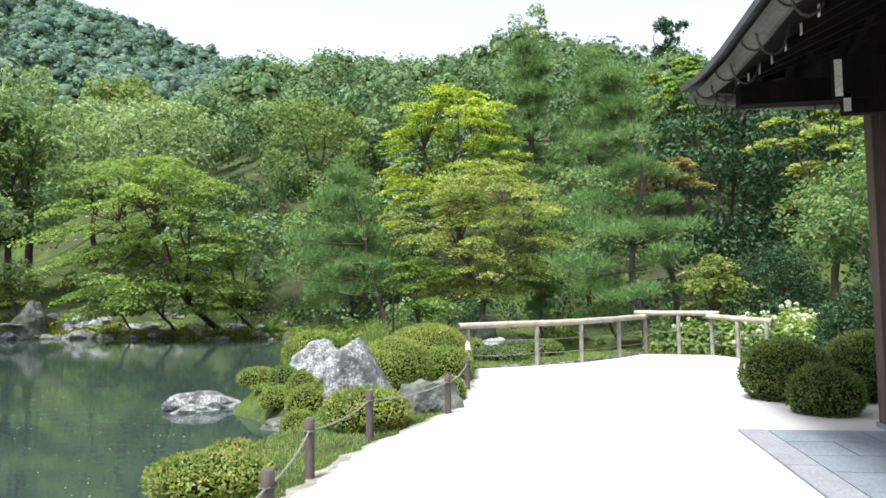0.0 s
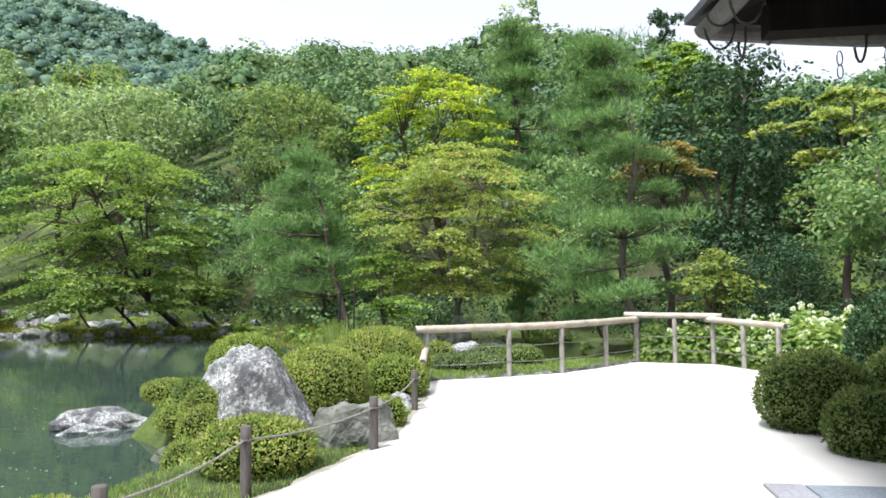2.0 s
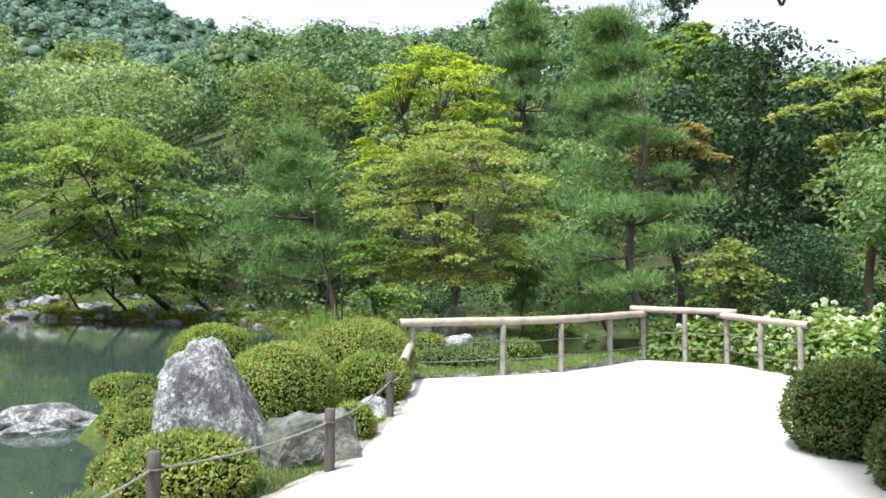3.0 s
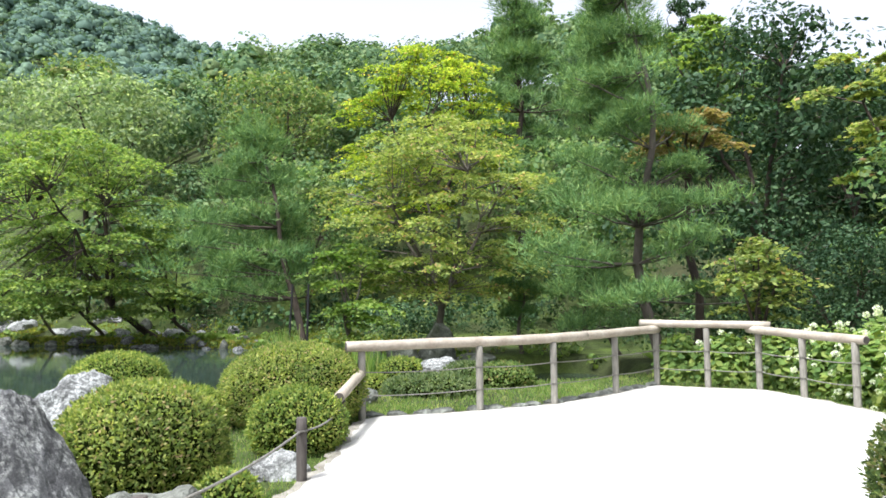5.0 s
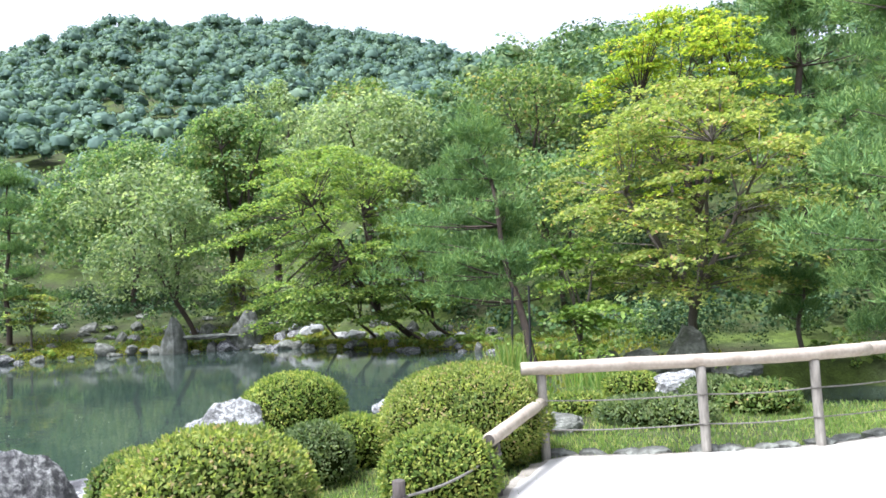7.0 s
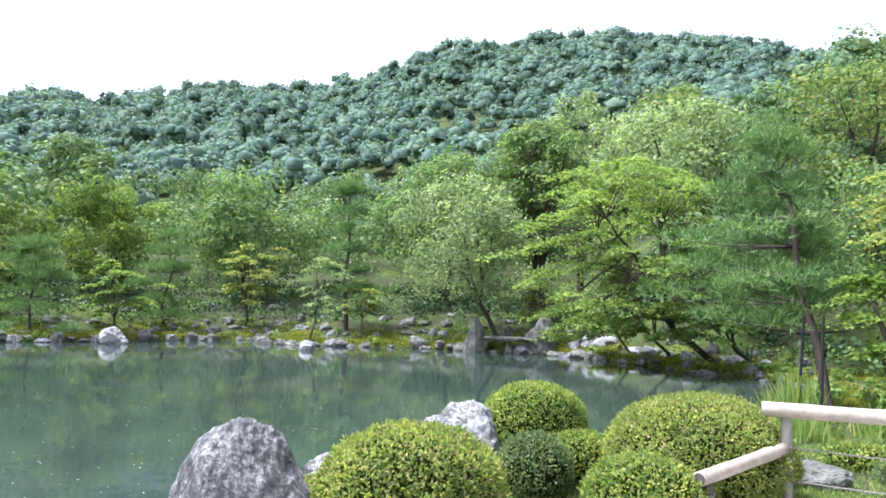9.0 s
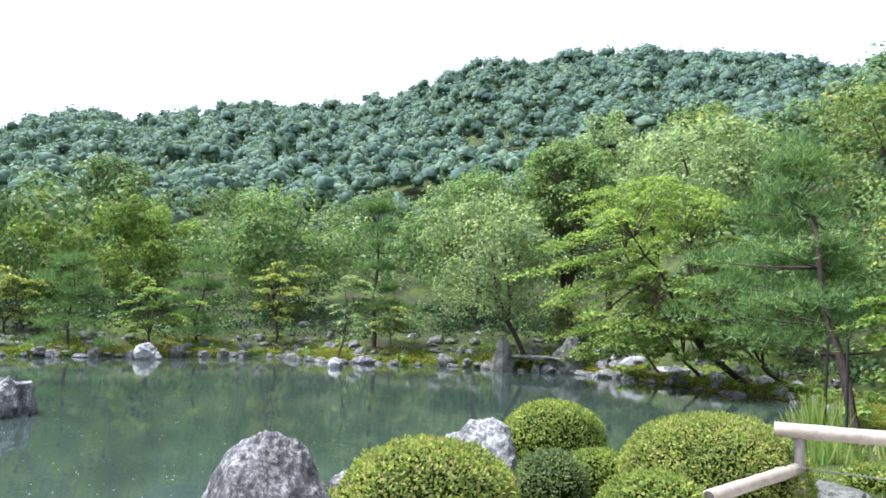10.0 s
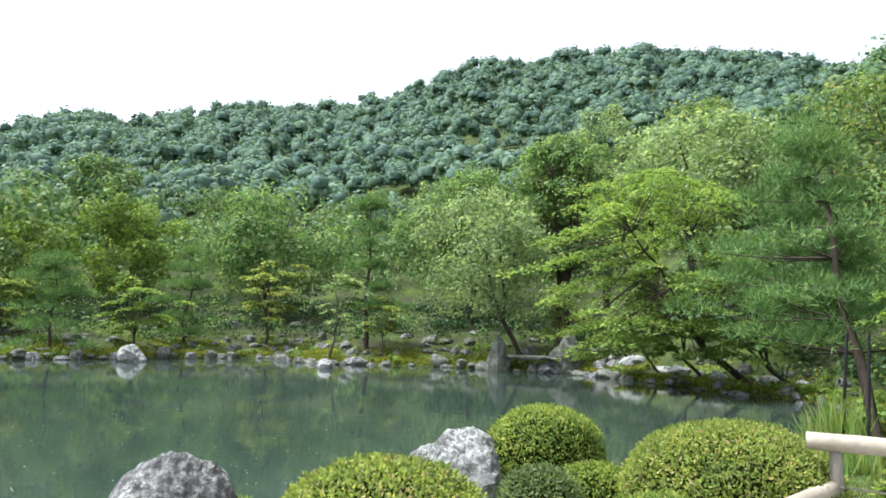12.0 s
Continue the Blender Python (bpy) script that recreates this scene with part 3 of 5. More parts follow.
def build_forests():
    rng = np.random.default_rng(5)
    # the wooded hill behind the garden
    m = 620
    r, az = np.sqrt(rng.uniform(30 ** 2, 98 ** 2, m)), rng.uniform(-48, 34, m)
    x, y = polar(r, az)
    keep = signed_distance(x, y, POND_LINE) > 3
    x, y, r = x[keep], y[keep], r[keep]
    rad = rng.uniform(1.7, 2.9, len(x)) * (0.75 + r / 160)
    z = ground_height(x, y) + rad * rng.uniform(0.9, 1.6, len(x)) + 0.8
    near = r < 56
    c = np.stack([x, y, z], 1)
    forest("hill_woodland", c[near], rad[near], rng, 9, 66, 0.115, L_HILL, "dense mixed green woodland on the lower hill")
    forest("hill_woodland", c[~near], rad[~near], rng, 8, 34, 0.13, L_HILL, "dense green woodland covering the upper hill", 0.85, 0.4, 0.55)
    # woods at the foot of the mountain, beyond the pond
    m = 420
    r, az = np.sqrt(rng.uniform(52 ** 2, 120 ** 2, m)), rng.uniform(24, 118, m)
    x, y = polar(r, az)
    keep = signed_distance(x, y, POND_LINE) > 9
    x, y, r = x[keep], y[keep], r[keep]
    rad = rng.uniform(2.0, 3.6, len(x))
    z = ground_height(x, y) + rad * rng.uniform(0.9, 1.7, len(x)) + 1.0
    forest("lowland_woodland", np.stack([x, y, z], 1), rad, rng, 8, 44, 0.125, L_WOOD, "leafy green trees massed beyond the pond")
    # the mountain, its haze put into the leaf colour
    m = 2550
    r, az = np.sqrt(rng.uniform(112 ** 2, 335 ** 2, m)), rng.uniform(12, 118, m)
    x, y = polar(r, az)
    rad = rng.uniform(3.2, 5.8, m) * (0.75 + r / 700)
    z = ground_height(x, y) + rad * rng.uniform(0.25, 0.95, m)
    forest("mountain_forest", np.stack([x, y, z], 1), rad, rng, 6, 14, 0.22, L_FAR, "forest clothing the mountainside, tinted blue-green for haze", 0.8, 0.24, 0.75)


build_forests()


def undergrowth():
    """Shrubs, ferns and saplings that fill the bank below the trees."""
    rng = np.random.default_rng(31)
    m = 3900
    r, az = np.sqrt(rng.uniform(15 ** 2, 52 ** 2, m)), rng.uniform(-50, 95, m)
    x, y = polar(r, az)
    sd = np.minimum(signed_distance(x, y, POND_LINE), signed_distance(x, y, INLET_LINE))
    clear = 4.2 + 1.5 * np.array([noise.noise((a * 0.15, b * 0.15, 2)) for a, b in zip(x, y)]) + np.where(x < -21, 0.6, 0) - np.where(x > -18, 1.8, 0)
    ok = (sd > clear) & (y > 19) & (rng.uniform(0, 1, m) < np.where(r < 30, 0.85, 0.6))
    x, y = x[ok], y[ok]
    ax, ay = rng.uniform(-64, -37, 620), rng.uniform(0, 40, 620)
    ok = signed_distance(ax, ay, POND_LINE) > 3.2
    x, y = np.concatenate([x, ax[ok]]), np.concatenate([y, ay[ok]])
    rad = rng.uniform(0.45, 1.15, len(x))
    z = ground_height(x, y) + rad * 0.4
    half = rng.uniform(0, 1, len(x)) < 0.22
    near = np.hypot(x - 2.5, y - 6) < 22
    for k, mat in ((half, L_BROAD), (~half, L_DARK)):
        for q, per, size in ((near, 46, 0.1), (~near, 10, 0.2)):
            c = np.stack([x, y, z], 1)[k & q]
            forest("undergrowth", c, rad[k & q], rng, 5, per, size, mat, "tangled green undergrowth below the trees", 0.7)


def shore_plants():
    """Ferns and low shrubs between the stones of the far waterline."""
    rng = np.random.default_rng(17)
    m = 15000
    x, y = rng.uniform(-46, 3, m), rng.uniform(-2, 38, m)
    sd = np.minimum(signed_distance(x, y, POND_LINE), signed_distance(x, y, INLET_LINE))
    far = (np.hypot(x - 2.5, y - 6) > 15)
    ok = far & (sd > 0.05) & (sd < 4.5) & (rng.uniform(0, 1, m) < np.where(sd < 0.6, 0.5, 0.12))
    x, y = x[ok], y[ok]
    rad = rng.uniform(0.1, 0.34, len(x))
    c = np.stack([x, y, ground_height(x, y) + rad * 0.3], 1)
    half = rng.uniform(0, 1, len(x)) < 0.6
    forest("shore_plants", c[half], rad[half], rng, 3, 9, 0.55, L_MAPLE, "low green ferns along the far shore", 0.6, 0.5)
    forest("shore_plants", c[~half], rad[~half], rng, 3, 9, 0.55, L_OLIVE, "low olive plants along the far shore", 0.6, 0.5)


undergrowth()
shore_plants()
LM = "green maple with layered leafy branches on the mossy bank"
tree("layered", -16.5, 28.9, 8.3, 0.6, 8.4, 11, L_MAPLE, M_DBARK, "broad bright green maple overhanging the far shore", 30000, 0.15, 170, base=(-15.0, 33.1))
tree("layered", -13.6, 30.2, 4.6, 0.6, 5.0, 12, L_MAPLE, M_DBARK, LM, 6500, 0.17, 40, base=(-13.2, 32.9))
tree("pine", -5.05, 20.6, 5.3, 1.4, 3.7, 13, L_PINE, M_DBARK, "slender young pine leaning over the bank, propped by stakes", 28000, 0.17, 80, tiers=18, base=(-3.3, 19.5), trunk=0.1)
tree("layered", -0.8, 21.6, 5.8, 1.3, 5.9, 14, L_OMAPLE, M_BARK, "yellow-olive maple with spreading layered branches and forked trunk", 26000, 0.1, 150, base=(-1.0, 22.1), forks=6)
tree("layered", -3.0, 32.5, 11.5, 4.4, 7.2, 15, L_YMAPLE, M_DBARK, "vivid yellow-green maple on the rising bank", 17000, 0.16, 120)
tree("pine", 0.3, 33.8, 13.4, 5.6, 4.6, 16, L_PINE, M_DBARK, "tall feathery pine with soft green needles", 22000, 0.3, 90, tiers=30)
tree("pine", 3.3, 18.9, 7.4, 1.3, 4.0, 17, L_PINE, M_BARK, "garden pine with horizontal cloud-like tiers and leaning trunk", 34000, 0.16, 66, tiers=8, base=(3.9, 19.6), trunk=0.12)
tree("layered", 4.7, 20.8, 5.3, 4.5, 2.4, 18, L_ORANGE, M_DBARK, "small maple with leaves turning orange-brown", 2600, 0.13, 20)
tree("round", 7.6, 27.1, 9.6, 2.2, 6.8, 19, L_DARK, M_DBARK, "dark glossy evergreen tree", 13000, 0.2, 70)
tree("round", 8.2, 15.6, 4.3, 2.2, 3.6, 20, L_BROAD, M_BARK, "green tree with bare spreading grey branches below its crown", 7000, 0.12, 46, base=(7.9, 15.6), forks=5)
tree("layered", 9.8, 22.0, 7.1, 3.6, 5.0, 21, L_OMAPLE, M_DBARK, "yellowing maple above the hedge", 7500, 0.17, 48)
tree("round", 11.5, 17.5, 6.4, 1.4, 5.2, 22, L_BROAD, M_DBARK, "leafy green tree beside the hall", 9000, 0.15, 55)
tree("round", 6.7, 18.3, 2.6, 0.35, 2.9, 23, L_DARK, M_DBARK, "rounded dark blue-green camellia bush", 9000, 0.08, 60, name="camellia_bush")
tree("layered", 5.2, 17.6, 2.6, 0.8, 1.7, 24, L_OMAPLE, M_DBARK, "yellow-green leafy shrub behind the rail", 2600, 0.11, 30, name="leafy_shrub")
tree("round", -12.6, 40.5, 13.2, 7.6, 6.8, 25, L_OLIVE, M_DBARK, "olive-brown tree with dark forked limbs showing", 8000, 0.24, 52, forks=6)
tree("round", -22.9, 40.2, 13.3, 7.6, 9.0, 26, L_GREY, M_DBARK, "pale green broadleaf tree behind the pond", 9500, 0.28, 58)
tree("round", -30.2, 36.8, 13.2, 5.0, 7.5, 27, L_BROAD, M_DBARK, "deep green broadleaf tree behind the pond", 9500, 0.28, 58)
tree("layered", -2.7, 20.2, 2.7, 0.7, 1.6, 28, L_FRESH, M_BARK, "light green maple sapling by the water", 3200, 0.12, 26)
tree("pine", 0.9, 23.2, 2.3, 0.6, 2.2, 29, L_PINE, M_BARK, "low spreading pine on the moss", 8000, 0.15, 30)
tree("pine", 2.6, 20.4, 2.0, 0.7, 3.0, 30, L_PINE, M_BARK, "low pine bough tier over the inlet", 9000, 0.14, 34, base=(3.4, 22.9))
tree("round", -29.7, 30.6, 9.0, 2.4, 8.0, 31, L_GREY, M_DBARK, "grey-green broadleaf tree on the rocky shore", 11000, 0.24, 66, base=(-29.2, 32.6))
tree("round", -31.3, 37.2, 13.6, 5.0, 6.4, 32, L_OLIVE, M_DBARK, "tall olive-green tree behind the shore", 8500, 0.28, 52)
tree("round", -39.5, 36.3, 13.2, 6.0, 8.8, 33, L_BROAD, M_DBARK, "broad green tree behind the shore", 9500, 0.3, 56)
tree("pine", -36.0, 26.5, 8.9, 2.6, 4.4, 34, L_PINE, M_DBARK, "upright pine on the far bank", 9000, 0.3, 48)
tree("layered", -32.4, 23.4, 4.2, 2.0, 2.9, 35, L_GREY, M_BARK, "small pale maple on the promontory", 2600, 0.2, 22, base=(-34.6, 23.6))
tree("layered", -26.6, 33.2, 3.2, 1.0, 2.6, 36, L_OMAPLE, M_BARK, "small yellow-green maple among the rocks", 2400, 0.18, 22)
tree("layered", -34.5, 26.8, 3.4, 1.2, 2.4, 37, L_OMAPLE, M_BARK, "small yellow-green maple among the rocks", 2400, 0.18, 22)
tree("layered", -42.5, 22.6, 6.0, 1.6, 4.4, 38, L_OMAPLE, M_DBARK, "yellowish maple on the far bank", 4200, 0.24, 34)
tree("layered", -40.6, 14.5, 4.2, 0.7, 4.0, 39, L_MAPLE, M_DBARK, "green maple at the far waterside", 4600, 0.2, 36)
tree("pine", -40.4, 10.4, 4.7, 0.3, 5.0, 40, L_PINE, M_DBARK, "trained pine with tiers at the far waterside", 9000, 0.28, 44)
tree("pine", -42.6, 17.6, 5.9, 0.8, 4.2, 41, L_PINE, M_DBARK, "dense green pine on the far bank", 8000, 0.3, 44)
tree("round", -51.9, 15.6, 10.0, 3.0, 7.0, 42, L_MAPLE, M_DBARK, "large fresh green tree behind the far bank", 7500, 0.32, 50)
tree("round", -53.6, 26.0, 12.2, 4.0, 10.5, 43, L_BROAD, M_DBARK, "massive green tree behind the far bank", 9000, 0.36, 60)
tree("round", -76, 16, 17.6, 6.0, 9.5, 44, L_WOOD, M_DBARK, "tall soft green tree above the woods", 7000, 0.45, 60)
tree("layered", -43.4, 7.4, 4.4, 0.8, 4.6, 45, L_OMAPLE, M_DBARK, "brown-tinged maple at the far waterside", 4200, 0.22, 34)
tree("round", -52.6, 9.2, 8.2, 2.0, 8.0, 46, L_MAPLE, M_DBARK, "green tree behind the far bank", 7000, 0.32, 48)
tree("round", -34.2, 54.6, 19.6, 9.0, 11.0, 47, L_OLIVE, M_DBARK, "broad olive-green tree above the woods", 8000, 0.42, 70)
tree("round", -35.8, 45.6, 18.4, 9.0, 6.4, 48, L_GREY, M_DBARK, "tall pale green tree above the woods", 7000, 0.32, 46)
tree("round", 14.0, 79.7, 31.2, 25.0, 5.0, 58, L_DARK, M_DBARK, "lone dark pine on the hilltop", 2400, 0.4, 44)
tree("round", -0.7, 85.6, 35.6, 31.0, 6.5, 59, L_GREY, M_DBARK, "airy tree standing above the hilltop", 1200, 0.5, 22)
for r, a, h in ((318, 82.0, 11), (318, 80.4, 10.5), (318, 78.4, 9)):
    tx, ty = polar(r, a)
    tz = gz(tx, ty)
    tree("round", float(tx), float(ty), tz + h, tz + 3, 4.6, int(a), L_DARK, M_DBARK, "distant dark cedar on the mountain ridge", 2000, 0.5, 46, group="ridge cedars")
tree("layered", -20.4, 31.8, 3.4, 0.9, 3.2, 49, L_GREY, M_BARK, "low light-leaved maple over the shore rocks", 3200, 0.18, 26, base=(-20.6, 34.2))
tree("layered", -18.2, 31.6, 4.4, 0.6, 4.0, 50, L_MAPLE, M_DBARK, LM, 5200, 0.18, 34, base=(-18.0, 34.0))
tree("round", -29.3, 43.6, 14.6, 8.0, 9.0, 51, L_GREY, M_DBARK, "pale green tree behind the pond", 8500, 0.3, 52)
tree("pine", 3.9, 39.8, 15.0, 7.0, 5.2, 52, L_PINE, M_DBARK, "tall soft-needled pine on the hillside", 18000, 0.34, 80, tiers=26)
tree("layered", 8.3, 37.2, 13.6, 7.5, 6.6, 53, L_MAPLE, M_DBARK, "fresh green tree on the hillside", 8000, 0.26, 48)
tree("round", 12.7, 33.6, 9.4, 4.0, 6.4, 54, L_DARK, M_DBARK, "dark evergreen tree on the hillside", 8500, 0.25, 50)
tree("round", -8.6, 33.6, 6.8, 2.6, 6.4, 55, L_BROAD, M_DBARK, "green understorey tree on the bank", 7500, 0.2, 46)
tree("round", 2.6, 27.5, 6.0, 2.0, 5.0, 56, L_BROAD, M_DBARK, "green understorey tree on the bank", 7000, 0.17, 46)
tree("round", 14.5, 24.0, 7.0, 1.5, 7.0, 57, L_DARK, M_DBARK, "dark evergreen tree beyond the hedge", 8500, 0.2, 50)


# ---- rocks ----
def rock(name, x, y, z, sx, sy, sz, seed, mat, label, turn=0.0, tilt=0.0, cuts=9, group="", detail=4, faces=(), rough=1.0):
    rng = np.random.default_rng(seed)
    bm = bmesh.new()
    bmesh.ops.create_icosphere(bm, subdivisions=detail, radius=1.0)
    planes = [(Vector(unit(rng.normal(size=3))), rng.uniform(0.62, 0.9)) for _ in range(cuts)]
    planes += [(Vector(n).normalized(), d) for n, d in faces]
    for v in bm.verts:
        p = v.co.copy()
        for n, d in planes:
            s = p.dot(n) - d
            if s > 0:
                p -= n * s * 0.9
        q = p * 1.7 + Vector((seed, 0, 0))
        p *= 1 + rough * (0.16 * noise.fractal(q, 0.9, 2.1, 3) + 0.05 * noise.noise(q * 5)) + 0.022 * noise.noise(q * 13)
        v.co = (p.x * sx, p.y * sy, p.z * sz)
    me = bpy.data.meshes.new(name)
    bm.to_mesh(me)
    bm.free()
    ob = thing(name, me, mat, label, "rock", group)
    ob.matrix_basis = pose(x, y, z, tilt, 0, turn)
    return ob


rock("standing_stone", -1.38, 8.75, 0.05, 0.62, 0.46, 0.9, 4, M_ROCK, "tall blunt-topped grey stone blotched with pale lichen", 0, 0, 0, detail=5, faces=(((0.76, 0.1, 0.65), 0.6), ((-1, 0, -0.1), 0.66), ((-0.4, 0.1, 0.9), 0.86), ((0.1, -0.95, 0.3), 0.84)), rough=0.4)
rock("flat_stone", -0.38, 8.55, 0.03, 0.42, 0.4, 0.5, 21, M_ROCK3, "low flat-topped grey stone beside the path", 25, 0, 5, faces=(((-0.1, 0, 1), 0.6), ((0.1, -1, 0.1), 0.6)))
rock("shore_boulder", -3.0, 11.55, 0.0, 0.54, 0.45, 0.72, 33, M_ROCK2, "pale rugged boulder among clipped shrubs", 10, 0, 12, detail=5)
rock("island_rock", -5.15, 11.45, -0.5, 0.72, 0.42, 0.3, 8, M_ROCK, "low lichen-spotted rock rising from the pond", 25, 0, 7)
rock("pond_stone", -5.0, 11.0, -0.5, 0.42, 0.2, 0.16, 13, M_ROCK2, "small flat stone in the pond", 40)
rock("pond_stone", -5.5, 17.8, -0.46, 0.5, 0.3, 0.2, 12, M_ROCK2, "small flat stone in the pond", 10)
rock("pond_stone", -2.75, 9.55, -0.5, 0.4, 0.26, 0.2, 14, M_ROCK3, "low stone at the water's edge")
rock("bank_slab", -0.82, 20.7, 0.3, 0.5, 0.26, 0.62, 15, M_ROCK3, "leaning pale slab on the mossy bank", 10, 14, 6, faces=(((-0.8, 0, 0.5), 0.5), ((1, 0, 0.1), 0.7)))
rock("bank_stone", -1.6, 20.5, 0.12, 0.42, 0.3, 0.34, 16, M_ROCK3, "grey stone in a row along the bank")
rock("bank_stone", -2.2, 20.4, 0.1, 0.3, 0.26, 0.3, 17, M_ROCK3, "grey stone in a row along the bank")
rock("bank_stone", 0.1, 20.7, 0.0, 0.45, 0.3, 0.2, 18, M_ROCK3, "grey stone in a row along the bank")
rock("bank_stone", -0.95, 14.5, 0.03, 0.42, 0.24, 0.2, 19, M_ROCK3, "pale stone beside the clipped shrubs", 35)
rock("bank_stone", -0.2, 17.6, 0.1, 0.4, 0.3, 0.25, 20, M_ROCK2, "pale stone beside the clipped shrubs", 35)
rock("bank_stone", -0.35, 10.6, -0.02, 0.26, 0.2, 0.2, 22, M_ROCK2, "small stone at the path's edge", 35)
rock("upright_rock", -27.8, 30.1, -0.15, 0.95, 0.7, 1.55, 23, M_ROCK3, "upright grey rock standing at the far waterside", 0, 0, 10, faces=(((0.9, 0, 0.45), 0.42), ((-0.9, 0.1, 0.5), 0.44), ((0, -0.9, 0.4), 0.5)))
rock("upright_rock", -25.2, 32.6, 0.4, 0.95, 0.7, 1.5, 24, M_ROCK3, "upright grey rock standing at the far waterside", 40, 0, 10, faces=(((0.9, 0, 0.3), 0.5), ((-0.7, 0.1, 0.7), 0.6)))
rock("stone_bridge", -26.5, 31.2, 0.25, 1.9, 0.4, 0.14, 25, M_ROCK3, "flat stone slab bridging two shore rocks", 28, 0, 6)
rock("pond_rock", -30.5, 21.7, -0.4, 0.55, 0.4, 0.4, 26, M_ROCK2, "small white rock standing in the pond")
rock("pond_rock", -37.2, 13.9, -0.3, 0.95, 0.7, 0.7, 27, M_ROCK2, "pale rounded rock at the far waterside")
rock("pond_rock", -14.9, 7.3, -0.42, 0.9, 0.7, 1.0, 28, M_ROCK, "rugged grey rock standing in the pond")


for i, (px, py, ps) in enumerate(((-13.2, 33.2, 0.34), (-14.3, 33.0, 0.5), (-15.6, 33.6, 0.4), (-16.9, 33.4, 0.55), (-18.3, 34.0, 0.42), (-19.6, 34.2, 0.6), (-21.0, 34.6, 0.5), (-22.6, 34.4, 0.7), (-24.3, 35.0, 0.6))):
    rock("bank_rock", px, py, gz(px, py) + ps * 0.15, ps, ps * 0.7, ps * 0.62, 400 + i, M_ROCK2, "pale angular rock on the shady bank under the maple", i * 37, 0, 13, "pale rocks under the maple", 3)


def shore_rocks():
    """Stones along the far waterline, larger and thicker on the rocky promontory."""
    rng = random.Random(7)
    shapes = {}
    n = len(POND_LINE)
    for i in range(n):
        x, y = POND_LINE[i]
        if y < 1 or x > -9.5:
            continue
        rocky = x < -17
        for k in range(3 if rocky else 2):
            if rng.random() > (0.8 if rocky else 0.55):
                continue
            s = rng.uniform(0.16, 0.42) * (1.1 if rocky else 0.8)
            key = rng.randrange(7)
            out = rng.uniform(-0.2, 0.25) + k * rng.uniform(0.5, 4.5)
            dx, dy = x + 20.0, y - 12.0
            ln = math.hypot(dx, dy)
            px, py = x + dx / ln * out, y + dy / ln * out
            m = pose(px, py, max(gz(px, py), WATER) + s * 0.1, 0, 0, rng.uniform(0, 360)) @ Matrix.Diagonal((s * rng.uniform(0.8, 1.7), s, s * rng.uniform(0.4, 1.2), 1))
            if key not in shapes:
                shapes[key] = rock("shore_rock", 0, 0, 0, 1, 1, 1, 50 + key, (M_ROCK3, M_ROCK3, M_ROCK)[key % 3], "weathered grey rock edging the far shore", cuts=15, group="rocks along the far shore", detail=3)
                shapes[key].matrix_basis = m
            else:
                o = copy_thing(shapes[key], Matrix.Identity(4))
                o.matrix_basis = m


shore_rocks()


# ---- clipped shrubs ----
def leaf_tips(rng, c, way, length, width):
    """Upright pointed leaves that grow from c along way."""
    way = unit(way)
    side = unit(np.cross(way, rng.normal(size=c.shape))) * width * 0.5
    ln = length * rng.uniform(0.6, 1.15, (len(c), 1))
    return np.stack([c, c + way * ln * 0.55 + side, c + way * ln, c + way * ln * 0.55 - side], axis=1)


